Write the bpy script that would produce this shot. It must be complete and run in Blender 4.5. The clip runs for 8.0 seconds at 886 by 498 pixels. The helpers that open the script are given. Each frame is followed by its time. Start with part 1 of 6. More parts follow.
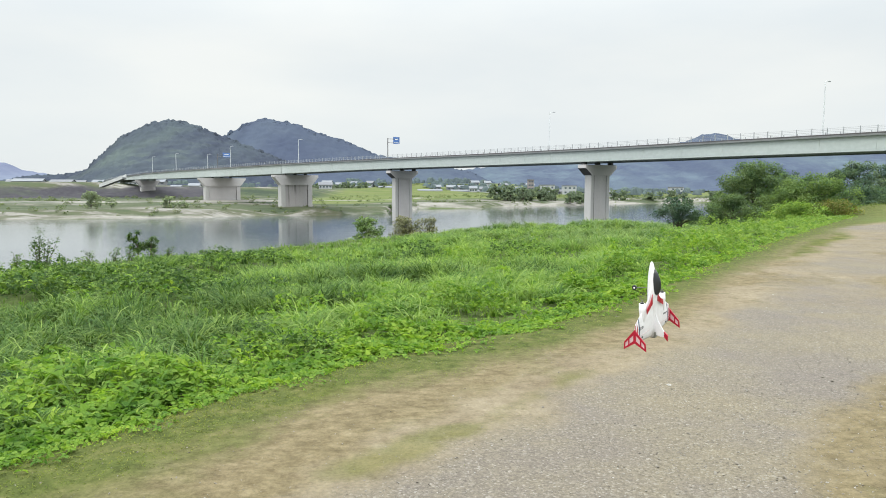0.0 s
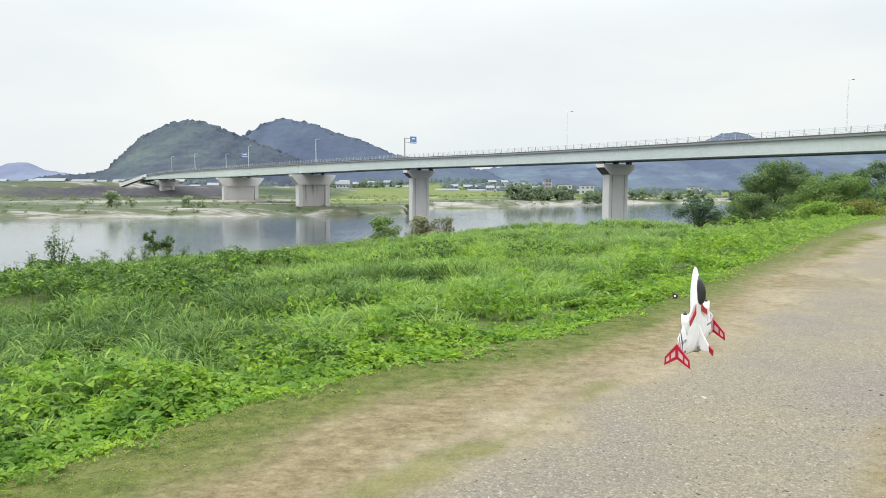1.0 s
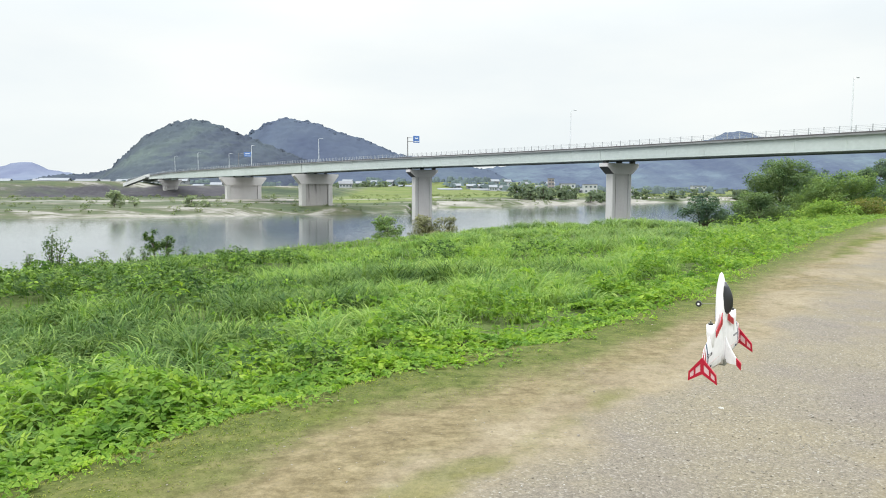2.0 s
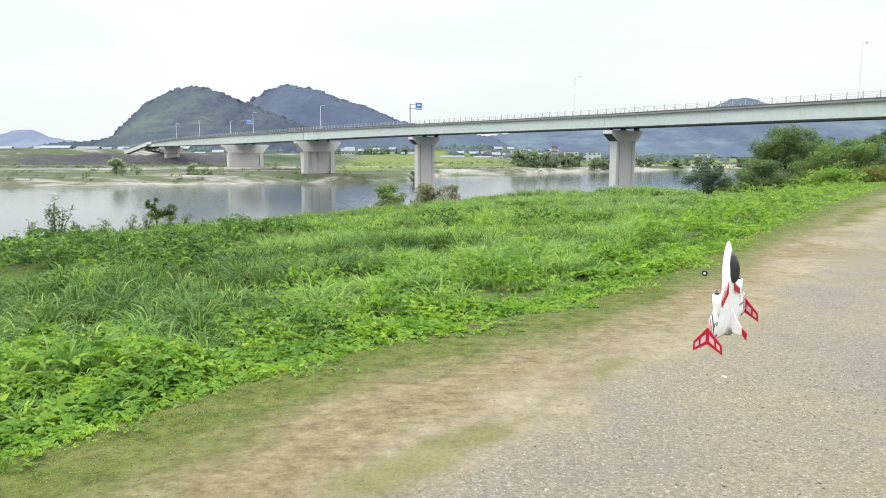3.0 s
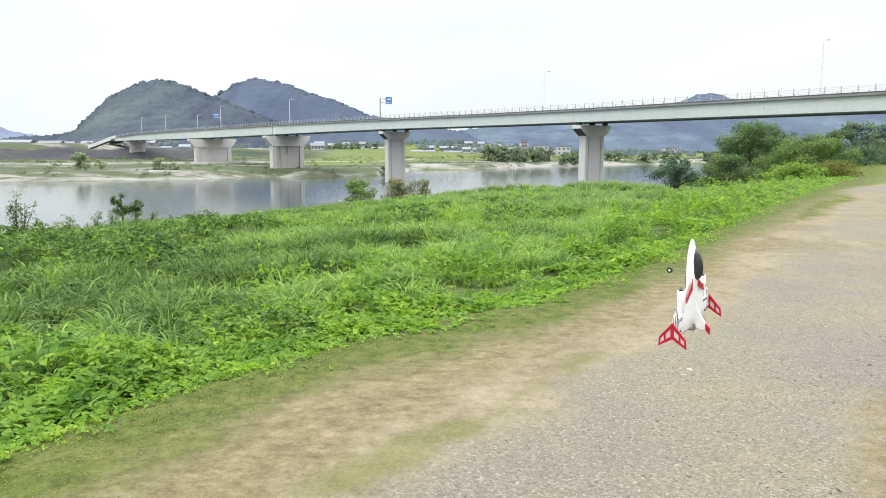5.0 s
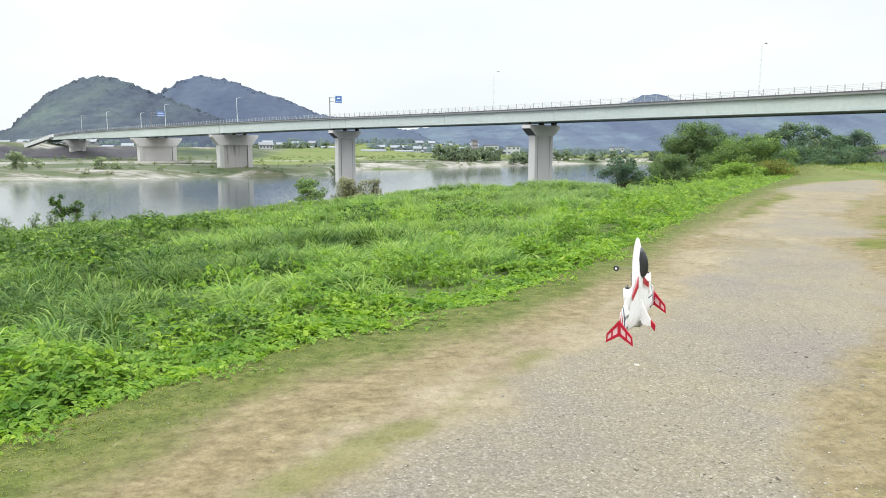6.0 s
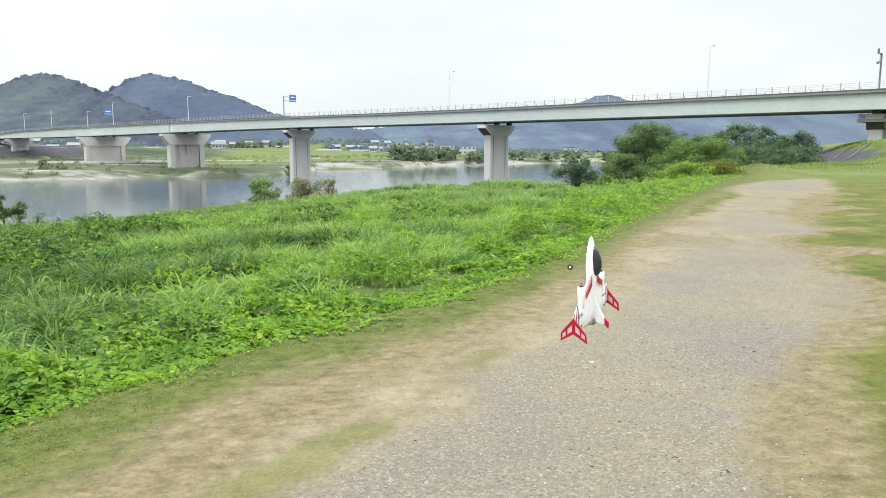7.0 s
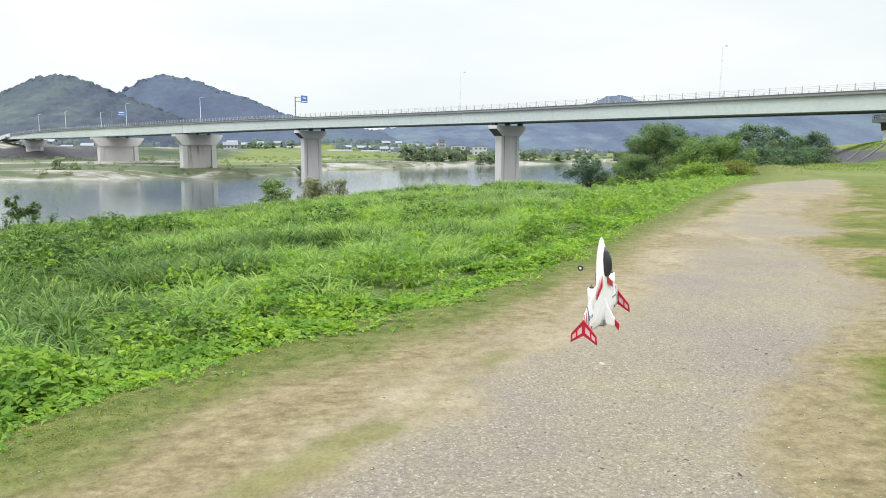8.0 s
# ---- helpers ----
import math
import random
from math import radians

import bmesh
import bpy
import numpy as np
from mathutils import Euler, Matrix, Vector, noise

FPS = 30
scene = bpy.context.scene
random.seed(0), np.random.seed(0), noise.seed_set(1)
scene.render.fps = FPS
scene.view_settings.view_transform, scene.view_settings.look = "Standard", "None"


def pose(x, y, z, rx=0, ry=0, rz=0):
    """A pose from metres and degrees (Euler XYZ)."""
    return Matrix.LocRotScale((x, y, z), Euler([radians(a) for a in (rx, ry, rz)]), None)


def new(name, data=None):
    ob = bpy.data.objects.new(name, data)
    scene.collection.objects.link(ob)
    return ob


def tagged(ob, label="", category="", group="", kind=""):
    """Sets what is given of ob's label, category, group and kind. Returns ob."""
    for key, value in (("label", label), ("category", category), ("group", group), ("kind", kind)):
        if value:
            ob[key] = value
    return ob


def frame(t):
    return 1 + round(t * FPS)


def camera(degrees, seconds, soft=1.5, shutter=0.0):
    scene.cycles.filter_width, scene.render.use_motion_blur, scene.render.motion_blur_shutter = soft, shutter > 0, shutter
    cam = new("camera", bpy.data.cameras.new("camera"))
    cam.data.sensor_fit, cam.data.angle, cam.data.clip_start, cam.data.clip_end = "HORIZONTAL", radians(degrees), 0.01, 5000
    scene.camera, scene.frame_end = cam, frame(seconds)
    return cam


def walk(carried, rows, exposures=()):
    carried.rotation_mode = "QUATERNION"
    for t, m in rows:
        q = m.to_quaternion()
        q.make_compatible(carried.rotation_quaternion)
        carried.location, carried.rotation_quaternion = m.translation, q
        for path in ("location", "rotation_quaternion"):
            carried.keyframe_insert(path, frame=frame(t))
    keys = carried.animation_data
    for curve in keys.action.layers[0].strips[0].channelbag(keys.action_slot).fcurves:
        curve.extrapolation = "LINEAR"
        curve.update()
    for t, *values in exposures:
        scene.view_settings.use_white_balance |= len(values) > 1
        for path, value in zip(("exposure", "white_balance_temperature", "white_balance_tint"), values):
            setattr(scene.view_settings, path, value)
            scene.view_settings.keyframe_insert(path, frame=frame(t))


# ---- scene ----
# ================= camera =================
cam = camera(63.9, 8.0, soft=0.95)
# seconds, x, y, z, turn to the right, tilt up, roll
WAY = [
    (0.0, -0.004, -0.671, 1.610, 1.91, -5.03, -0.17),
    (0.1, -0.004, -0.640, 1.610, 1.54, -5.04, -0.17),
    (0.2, -0.005, -0.606, 1.609, 1.20, -5.05, -0.16),
    (0.3, -0.005, -0.570, 1.608, 0.93, -5.05, -0.16),
    (0.5, -0.005, -0.499, 1.606, 0.74, -5.06, -0.15),
    (1.0, -0.002, -0.311, 1.597, 0.55, -5.07, -0.16),
    (1.2, 0.000, -0.240, 1.595, 0.50, -5.08, -0.15),
    (2.3, 0.012, 0.018, 1.587, 0.25, -5.14, -0.10),
    (2.5, 0.014, 0.026, 1.586, 0.22, -5.15, -0.09),
    (2.6, 0.013, 0.026, 1.586, 0.20, -5.19, -0.09),
    (2.7, 0.012, 0.026, 1.586, 0.17, -5.50, -0.09),
    (2.8, 0.011, 0.026, 1.587, 0.14, -6.33, -0.09),
    (2.9, 0.010, 0.025, 1.588, 0.11, -7.36, -0.09),
    (3.0, 0.009, 0.024, 1.588, 0.09, -7.71, -0.09),
    (3.5, 0.002, 0.010, 1.595, 0.00, -7.92, -0.08),
    (4.0, -0.004, 0.006, 1.597, -0.07, -8.04, -0.10),
    (4.1, -0.003, 0.004, 1.598, 0.02, -8.05, -0.10),
    (4.2, -0.002, 0.003, 1.599, 0.42, -8.06, -0.10),
    (5.3, 0.009, -0.016, 1.615, 3.38, -8.17, -0.12),
    (5.5, 0.010, -0.017, 1.616, 4.29, -8.18, -0.13),
    (6.0, 0.011, -0.015, 1.616, 6.40, -8.18, -0.19),
    (6.5, 0.016, -0.008, 1.616, 8.59, -8.19, -0.23),
    (7.0, 0.021, 0.000, 1.615, 9.92, -8.19, -0.24),
    (7.5, 0.030, 0.012, 1.615, 9.97, -8.19, -0.24),
    (8.0, 0.026, 0.004, 1.615, 9.05, -8.15, -0.25),
]
EXPOSURES = [(0.0, -0.13), (1.0, -0.07), (2.5, 0.03), (3.2, 0.06), (4.0, 0.09), (5.5, 0.08), (8.0, 0.04)]
walk(cam, [(t, pose(x, y, z, 0, 0, -turn) @ pose(0, 0, 0, 90 + tilt, 0, 0) @ pose(0, 0, 0, 0, 0, -roll))
           for t, x, y, z, turn, tilt, roll in WAY], EXPOSURES)

# ================= sky and sun =================
SUN_UP, SUN_ROUND = 58, -35
world = bpy.data.worlds.new("overcast_sky")
scene.world = world
world.use_nodes = True
wn, wl = world.node_tree.nodes, world.node_tree.links
wn.clear()
w_out = wn.new("ShaderNodeOutputWorld")
w_bg = wn.new("ShaderNodeBackground")
w_sky = wn.new("ShaderNodeTexSky")
w_sky.sky_type, w_sky.sun_disc = "NISHITA", False
w_sky.sun_elevation, w_sky.sun_rotation = radians(SUN_UP), radians(SUN_ROUND)
w_co = wn.new("ShaderNodeTexCoord")
w_map = wn.new("ShaderNodeMapping")
w_map.inputs["Scale"].default_value = (1.2, 1.2, 4.0)
w_noise = wn.new("ShaderNodeTexNoise")
w_noise.inputs["Scale"].default_value, w_noise.inputs["Detail"].default_value = 1.6, 6
w_ramp = wn.new("ShaderNodeValToRGB")
w_ramp.color_ramp.elements[0].position, w_ramp.color_ramp.elements[0].color = 0.3, (9.4, 10.2, 10.6, 1)
w_ramp.color_ramp.elements[1].position, w_ramp.color_ramp.elements[1].color = 0.7, (11.4, 11.7, 11.4, 1)
w_mix = wn.new("ShaderNodeMixRGB")
w_mix.inputs[0].default_value = 0.93
# an overcast sky is brightest overhead
w_sep = wn.new("ShaderNodeSeparateXYZ")
w_up = wn.new("ShaderNodeMapRange")
w_up.interpolation_type = "SMOOTHSTEP"
w_up.inputs[1].default_value, w_up.inputs[2].default_value, w_up.inputs[3].default_value, w_up.inputs[4].default_value = 0.16, 0.95, 0.90, 4.0
w_lift = wn.new("ShaderNodeVectorMath")
w_lift.operation = "SCALE"
wl.new(w_co.outputs["Generated"], w_map.inputs[0])
wl.new(w_map.outputs[0], w_noise.inputs["Vector"])
wl.new(w_noise.outputs["Fac"], w_ramp.inputs[0])
wl.new(w_sky.outputs[0], w_mix.inputs[1])
wl.new(w_ramp.outputs[0], w_mix.inputs[2])
wl.new(w_co.outputs["Generated"], w_sep.inputs[0])
wl.new(w_sep.outputs[2], w_up.inputs[0])
wl.new(w_mix.outputs[0], w_lift.inputs[0])
wl.new(w_up.outputs[0], w_lift.inputs["Scale"])
wl.new(w_lift.outputs[0], w_bg.inputs[0])
w_bg.inputs[1].default_value = 0.1
wl.new(w_bg.outputs[0], w_out.inputs[0])

sun = new("sun", bpy.data.lights.new("sun", "SUN"))
sun.data.energy, sun.data.angle, sun.data.color = 1.5, radians(20), (1.0, 0.96, 0.88)
sun.matrix_world = pose(0, 0, 50, 90 - SUN_UP, 0, SUN_ROUND)


# ================= materials =================
def material(name):
    m = bpy.data.materials.new(name)
    m.use_nodes = True
    return m, m.node_tree.nodes, m.node_tree.links, m.node_tree.nodes["Principled BSDF"]


def noise_node(n, l, scale, detail=4, rough=0.55, stretch=None, co="Object"):
    tc = n.new("ShaderNodeTexCoord")
    t = n.new("ShaderNodeTexNoise")
    t.inputs["Scale"].default_value, t.inputs["Detail"].default_value, t.inputs["Roughness"].default_value = scale, detail, rough
    if stretch:
        mp = n.new("ShaderNodeMapping")
        mp.inputs["Scale"].default_value = stretch
        l.new(tc.outputs[co], mp.inputs[0])
        l.new(mp.outputs[0], t.inputs["Vector"])
    else:
        l.new(tc.outputs[co], t.inputs["Vector"])
    return t.outputs["Fac"]


def ramp(n, l, fac, stops):
    r = n.new("ShaderNodeValToRGB")
    e = r.color_ramp.elements
    while len(e) < len(stops):
        e.new(0.5)
    for k, (p, c) in enumerate(stops):
        e[k].position, e[k].color = p, (*c, 1)
    l.new(fac, r.inputs[0])
    return r.outputs[0]


def mix(n, l, fac, a, b, mode="MIX"):
    m = n.new("ShaderNodeMixRGB")
    m.blend_type = mode
    for sock, v in zip(m.inputs, (fac, a, b)):
        if isinstance(v, (int, float)):
            sock.default_value = v
        elif isinstance(v, tuple):
            sock.default_value = (*v, 1)
        else:
            l.new(v, sock)
    return m.outputs[0]


def bump(n, l, bsdf, height, strength, distance):
    b = n.new("ShaderNodeBump")
    b.inputs["Strength"].default_value, b.inputs["Distance"].default_value = strength, distance
    l.new(height, b.inputs["Height"])
    l.new(b.outputs[0], bsdf.inputs["Normal"])


def worn(name, base, stain, rough=0.8, fine=8.0, coarse=0.4, metal=0.0, relief=0.004, streak=None, edge=(0.35, 0.72)):
    """A weathered plain surface: grain at two scales, stains, slight relief."""
    m, n, l, b = material(name)
    c = noise_node(n, l, coarse, 5, 0.6, streak)
    f = noise_node(n, l, fine, 6)
    col = ramp(n, l, c, [(edge[0], base), (edge[1], stain)])
    col = mix(n, l, 0.25, col, ramp(n, l, f, [(0.3, tuple(v * 0.75 for v in base)), (0.7, tuple(min(1, v * 1.2) for v in base))]))
    l.new(col, b.inputs["Base Color"])
    b.inputs["Roughness"].default_value, b.inputs["Metallic"].default_value = rough, metal
    bump(n, l, b, f, 0.4, relief)
    return m


def plain(name, base, rough=0.5, metal=0.0):
    m, n, l, b = material(name)
    f = noise_node(n, l, 30, 4)
    l.new(mix(n, l, f, tuple(v * 0.92 for v in base), tuple(min(1, v * 1.06) for v in base)), b.inputs["Base Color"])
    b.inputs["Roughness"].default_value, b.inputs["Metallic"].default_value = rough, metal
    return m


def leafy(name, colours, through_light=0.3, rough=0.5, patch=0.6, shine=0.18, low=(0.55, 0.68, 0.75), high=(1.2, 1.14, 0.95)):
    """Leaves: each one its own tone, with broad patches, and light that shines through."""
    m, n, l, b = material(name)
    geo = n.new("ShaderNodeNewGeometry")
    k = len(colours)
    col = ramp(n, l, geo.outputs["Random Per Island"], [(i / max(1, k - 1), c) for i, c in enumerate(colours)])
    big = noise_node(n, l, patch, 5, 0.6)
    col = mix(n, l, 1.0, col, ramp(n, l, big, [(0.33, low), (0.5, (0.97, 0.98, 0.95)), (0.66, high)]), "MULTIPLY")
    l.new(col, b.inputs["Base Color"])
    b.inputs["Roughness"].default_value = rough
    b.inputs["Specular IOR Level"].default_value = shine
    t = n.new("ShaderNodeBsdfTranslucent")
    l.new(mix(n, l, 1.0, col, (1.25, 1.32, 0.75), "MULTIPLY"), t.inputs[0])
    s = n.new("ShaderNodeMixShader")
    s.inputs[0].default_value = through_light
    l.new(b.outputs[0], s.inputs[1])
    l.new(t.outputs[0], s.inputs[2])
    l.new(s.outputs[0], n["Material Output"].inputs[0])
    return m


def ground_material():
    m, n, l, b = material("ground")

    def mask(name, lo=0.35, hi=0.65, scale=2.0, amount=0.5):
        a = n.new("ShaderNodeAttribute")
        a.attribute_name = name
        f = noise_node(n, l, scale, 6, 0.65)
        s = n.new("ShaderNodeMath")
        s.operation = "MULTIPLY_ADD"
        l.new(f, s.inputs[0])
        s.inputs[1].default_value, s.inputs[2].default_value = amount, -amount / 2
        t = n.new("ShaderNodeMath")
        t.operation = "ADD"
        l.new(a.outputs["Fac"], t.inputs[0])
        l.new(s.outputs[0], t.inputs[1])
        r = n.new("ShaderNodeMapRange")
        r.inputs[1].default_value, r.inputs[2].default_value = lo, hi
        l.new(t.outputs[0], r.inputs[0])
        return r.outputs[0]

    soil = ramp(n, l, noise_node(n, l, 3.0, 5), [(0.3, (0.045, 0.070, 0.018)), (0.7, (0.090, 0.118, 0.034))])
    meadow = ramp(n, l, noise_node(n, l, 0.16, 9, 0.74, (0.35, 1.4, 1)), [(0.32, (0.060, 0.088, 0.022)), (0.48, (0.088, 0.120, 0.030)), (0.64, (0.124, 0.142, 0.042))])
    rows = noise_node(n, l, 0.045, 7, 0.7, (0.22, 1.6, 1))
    meadow = mix(n, l, ramp(n, l, rows, [(0.50, (0, 0, 0)), (0.56, (0.8, 0.8, 0.8))]), meadow, (0.118, 0.130, 0.052))
    meadow = mix(n, l, ramp(n, l, rows, [(0.40, (0.7, 0.7, 0.7)), (0.46, (0, 0, 0))]), meadow, (0.052, 0.076, 0.032))
    turf_f = noise_node(n, l, 1.1, 9, 0.72)
    turf = ramp(n, l, turf_f, [(0.25, (0.034, 0.044, 0.009)), (0.42, (0.062, 0.076, 0.015)), (0.56, (0.090, 0.096, 0.022)), (0.74, (0.135, 0.122, 0.050))])
    turf = mix(n, l, 1.0, turf, ramp(n, l, noise_node(n, l, 0.33, 7, 0.7, (1, 1.5, 1)), [(0.36, (0.74, 0.78, 0.62)), (0.48, (1.0, 1.0, 0.97)), (0.62, (1.28, 1.15, 1.2))]), "MULTIPLY")
    dirt = ramp(n, l, noise_node(n, l, 1.3, 9, 0.68), [(0.25, (0.122, 0.097, 0.062)), (0.42, (0.163, 0.134, 0.088)), (0.58, (0.195, 0.164, 0.112)), (0.75, (0.232, 0.199, 0.142))])
    dirt = mix(n, l, ramp(n, l, noise_node(n, l, 2.1, 7, 0.7), [(0.555, (0, 0, 0)), (0.63, (0.55, 0.55, 0.55))]), dirt, (0.108, 0.094, 0.050))
    v = n.new("ShaderNodeTexVoronoi")
    v.inputs["Scale"].default_value = 85
    tc = n.new("ShaderNodeTexCoord")
    l.new(tc.outputs["Object"], v.inputs["Vector"])
    sep = n.new("ShaderNodeSeparateColor")
    l.new(v.outputs["Color"], sep.inputs[0])
    stones = ramp(n, l, sep.outputs[0], [(0.0, (0.096, 0.085, 0.066)), (0.5, (0.142, 0.125, 0.095)), (0.90, (0.186, 0.168, 0.133)), (1.0, (0.28, 0.265, 0.23))])
    gravel = mix(n, l, 0.40, stones, ramp(n, l, noise_node(n, l, 0.7, 7, 0.65), [(0.34, (0.126, 0.109, 0.112)), (0.46, (0.150, 0.130, 0.114)), (0.56, (0.172, 0.148, 0.106)), (0.7, (0.205, 0.172, 0.110))]))
    sand = ramp(n, l, noise_node(n, l, 0.12, 8, 0.72, (1, 4, 1)), [(0.36, (0.11, 0.11, 0.085)), (0.5, (0.21, 0.20, 0.18)), (0.64, (0.29, 0.28, 0.262))])
    stone = ramp(n, l, noise_node(n, l, 0.25, 8, 0.75, (1, 1, 3)), [(0.3, (0.030, 0.029, 0.035)), (0.55, (0.047, 0.045, 0.053)), (0.75, (0.070, 0.074, 0.062))])
    col = mix(n, l, mask("meadow", scale=0.06), soil, meadow)
    bars = ramp(n, l, noise_node(n, l, 0.030, 9, 0.74, (0.4, 1.7, 1)), [(0.40, (0.032, 0.046, 0.030)), (0.46, (0.050, 0.068, 0.036)), (0.52, (0.066, 0.080, 0.042)), (0.56, (0.080, 0.082, 0.054)), (0.585, (0.17, 0.165, 0.148)), (0.66, (0.26, 0.25, 0.23))])
    col = mix(n, l, mask("bars", 0.3, 0.7, scale=0.05, amount=0.3), col, bars)
    col = mix(n, l, mask("turf", 0.2, 0.8, scale=1.6, amount=1.1), col, turf)
    col = mix(n, l, mask("dirt", 0.15, 0.85, scale=1.4, amount=1.6), col, dirt)
    dry = ramp(n, l, noise_node(n, l, 5.0, 8, 0.7, (1, 1.6, 1)), [(0.3, (0.092, 0.074, 0.040)), (0.5, (0.144, 0.117, 0.066)), (0.7, (0.196, 0.162, 0.099))])
    col = mix(n, l, mask("dry", 0.3, 0.8, scale=2.2, amount=1.3), col, dry)
    col = mix(n, l, mask("fringe", 0.2, 0.9, scale=2.5, amount=0.8), col, ramp(n, l, noise_node(n, l, 4.0, 7, 0.7), [(0.3, (0.042, 0.058, 0.012)), (0.5, (0.068, 0.083, 0.020)), (0.72, (0.106, 0.101, 0.037))]))
    litter = noise_node(n, l, 8.0, 8, 0.78)
    col = mix(n, l, 1.0, col, ramp(n, l, litter, [(0.34, (0.72, 0.70, 0.66)), (0.5, (1.0, 1.0, 1.0)), (0.66, (1.17, 1.18, 1.2))]), "MULTIPLY")
    col = mix(n, l, mask("gravel", 0.22, 0.8, scale=0.9, amount=1.7), col, gravel)
    col = mix(n, l, mask("streak", 0.35, 0.9, scale=3.0, amount=0.9), col, mix(n, l, 0.45, turf, dirt))
    col = mix(n, l, mask("sand", 0.3, 0.75, scale=0.10, amount=1.0), col, sand)
    col = mix(n, l, mask("stone", 0.15, 0.85, scale=0.05, amount=1.5), col, stone)
    fine = noise_node(n, l, 38, 8, 0.75)
    col = mix(n, l, 1.0, col, ramp(n, l, fine, [(0.3, (0.74, 0.74, 0.75)), (0.5, (1.0, 1.0, 1.0)), (0.7, (1.24, 1.23, 1.2))]), "MULTIPLY")
    l.new(col, b.inputs["Base Color"])
    b.inputs["Roughness"].default_value = 0.95
    b.inputs["Specular IOR Level"].default_value = 0.15
    hgt = mix(n, l, 0.5, mix(n, l, 0.35, v.outputs["Distance"], turf_f), fine)
    bump(n, l, b, hgt, 0.45, 0.016)
    return m


def water_material():
    m, n, l, b = material("river_water")
    l.new(ramp(n, l, noise_node(n, l, 0.02, 3, 0.5, (1, 3, 1)), [(0.3, (0.050, 0.064, 0.074)), (0.7, (0.072, 0.088, 0.098))]), b.inputs["Base Color"])
    b.inputs["Roughness"].default_value = 0.05
    b.inputs["IOR"].default_value = 1.33
    bump(n, l, b, noise_node(n, l, 0.5, 5, 0.6, (0.6, 2.2, 1)), 0.09, 0.25)
    return m


def forest_material(name, dark, mid, light, size, relief=0.7, pale=(1.4, 1.45, 1.15), patchy=1.0):
    m, n, l, b = material(name)
    f = noise_node(n, l, size, 8, 0.7)
    g = noise_node(n, l, size * 0.12, 4, 0.6, (1, 0.3, 1))
    col = ramp(n, l, f, [(0.3, dark), (0.5, mid), (0.72, light)])
    col = mix(n, l, ramp(n, l, g, [(0.42, (0, 0, 0)), (0.62, (1, 1, 1))]), col, mix(n, l, 0.5, col, light))
    tone = noise_node(n, l, size * 0.22, 5, 0.6, (1, 0.25, 0.5))
    col = mix(n, l, 1.0, col, ramp(n, l, tone, [(0.36, tuple(1 - patchy * v for v in (0.20, 0.21, 0.14))), (0.5, (1.0, 1.0, 1.0)), (0.64, tuple(1 + patchy * v for v in (0.16, 0.19, 0.08)))]), "MULTIPLY")
    belt = n.new("ShaderNodeAttribute")
    belt.attribute_name = "belt"
    col = mix(n, l, belt.outputs["Fac"], col, mix(n, l, 1.0, col, pale, "MULTIPLY"))
    geo = n.new("ShaderNodeNewGeometry")
    col = mix(n, l, 1.0, col, ramp(n, l, geo.outputs["Random Per Island"], [(0.0, (0.90, 0.90, 0.92)), (1.0, (1.09, 1.10, 1.08))]), "MULTIPLY")
    l.new(col, b.inputs["Base Color"])
    b.inputs["Roughness"].default_value = 1.0
    b.inputs["Specular IOR Level"].default_value = 0.0
    bump(n, l, b, f, relief, 3.0)
    return m


M_GROUND = ground_material()
M_WATER = water_material()
M_KUDZU = leafy("vine_leaf", [(0.105, 0.204, 0.032), (0.140, 0.250, 0.040), (0.178, 0.290, 0.047), (0.228, 0.330, 0.060)], 0.45, 0.6, 2.2, 0.12, (0.42, 0.56, 0.58), (1.32, 1.22, 0.98))
# darker copy of the vine leaf, with shade put into its colour
M_KUDZU_SHADED = leafy("shaded_vine_leaf", [(0.034, 0.072, 0.020), (0.058, 0.110, 0.027), (0.088, 0.152, 0.036), (0.160, 0.240, 0.058)], 0.32, 0.6, 1.6, 0.12, (0.42, 0.56, 0.62), (1.45, 1.36, 1.05))
# vine leaf for farther off, with haze mixed into its colour
M_KUDZU_HAZED = leafy("hazed_vine_leaf", [(0.128, 0.216, 0.050), (0.164, 0.262, 0.061), (0.200, 0.300, 0.073), (0.250, 0.342, 0.094)], 0.45, 0.65, 1.6, 0.08, (0.62, 0.72, 0.74), (1.18, 1.12, 0.95))
M_BLADE = leafy("grass_blade", [(0.112, 0.196, 0.052), (0.166, 0.268, 0.072), (0.214, 0.320, 0.092), (0.276, 0.372, 0.126)], 0.46, 0.6, 1.3, 0.06, (0.56, 0.68, 0.73), (1.26, 1.18, 0.92))
# grass blade for farther off, greyed by haze put into its colour
M_BLADE_HAZED = leafy("hazed_grass_blade", [(0.128, 0.206, 0.076), (0.156, 0.236, 0.088), (0.182, 0.264, 0.098), (0.225, 0.300, 0.122)], 0.45, 0.6, 0.4, 0.08, (0.72, 0.80, 0.84), (1.15, 1.1, 0.95))
M_BLADE_LOW = leafy("low_grass_blade", [(0.088, 0.156, 0.036), (0.124, 0.202, 0.047), (0.165, 0.250, 0.062)], 0.5, 0.6, 0.9, 0.12, (0.66, 0.76, 0.78), (1.2, 1.12, 0.9))
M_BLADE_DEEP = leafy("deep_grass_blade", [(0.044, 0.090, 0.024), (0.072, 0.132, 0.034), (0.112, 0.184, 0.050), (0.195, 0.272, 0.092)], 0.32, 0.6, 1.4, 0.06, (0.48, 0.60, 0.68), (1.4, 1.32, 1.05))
M_BLADE_LIGHT = leafy("meadow_blade", [(0.116, 0.152, 0.036), (0.130, 0.166, 0.041), (0.146, 0.182, 0.047), (0.165, 0.195, 0.056)], 0.5, 0.6, 0.15)
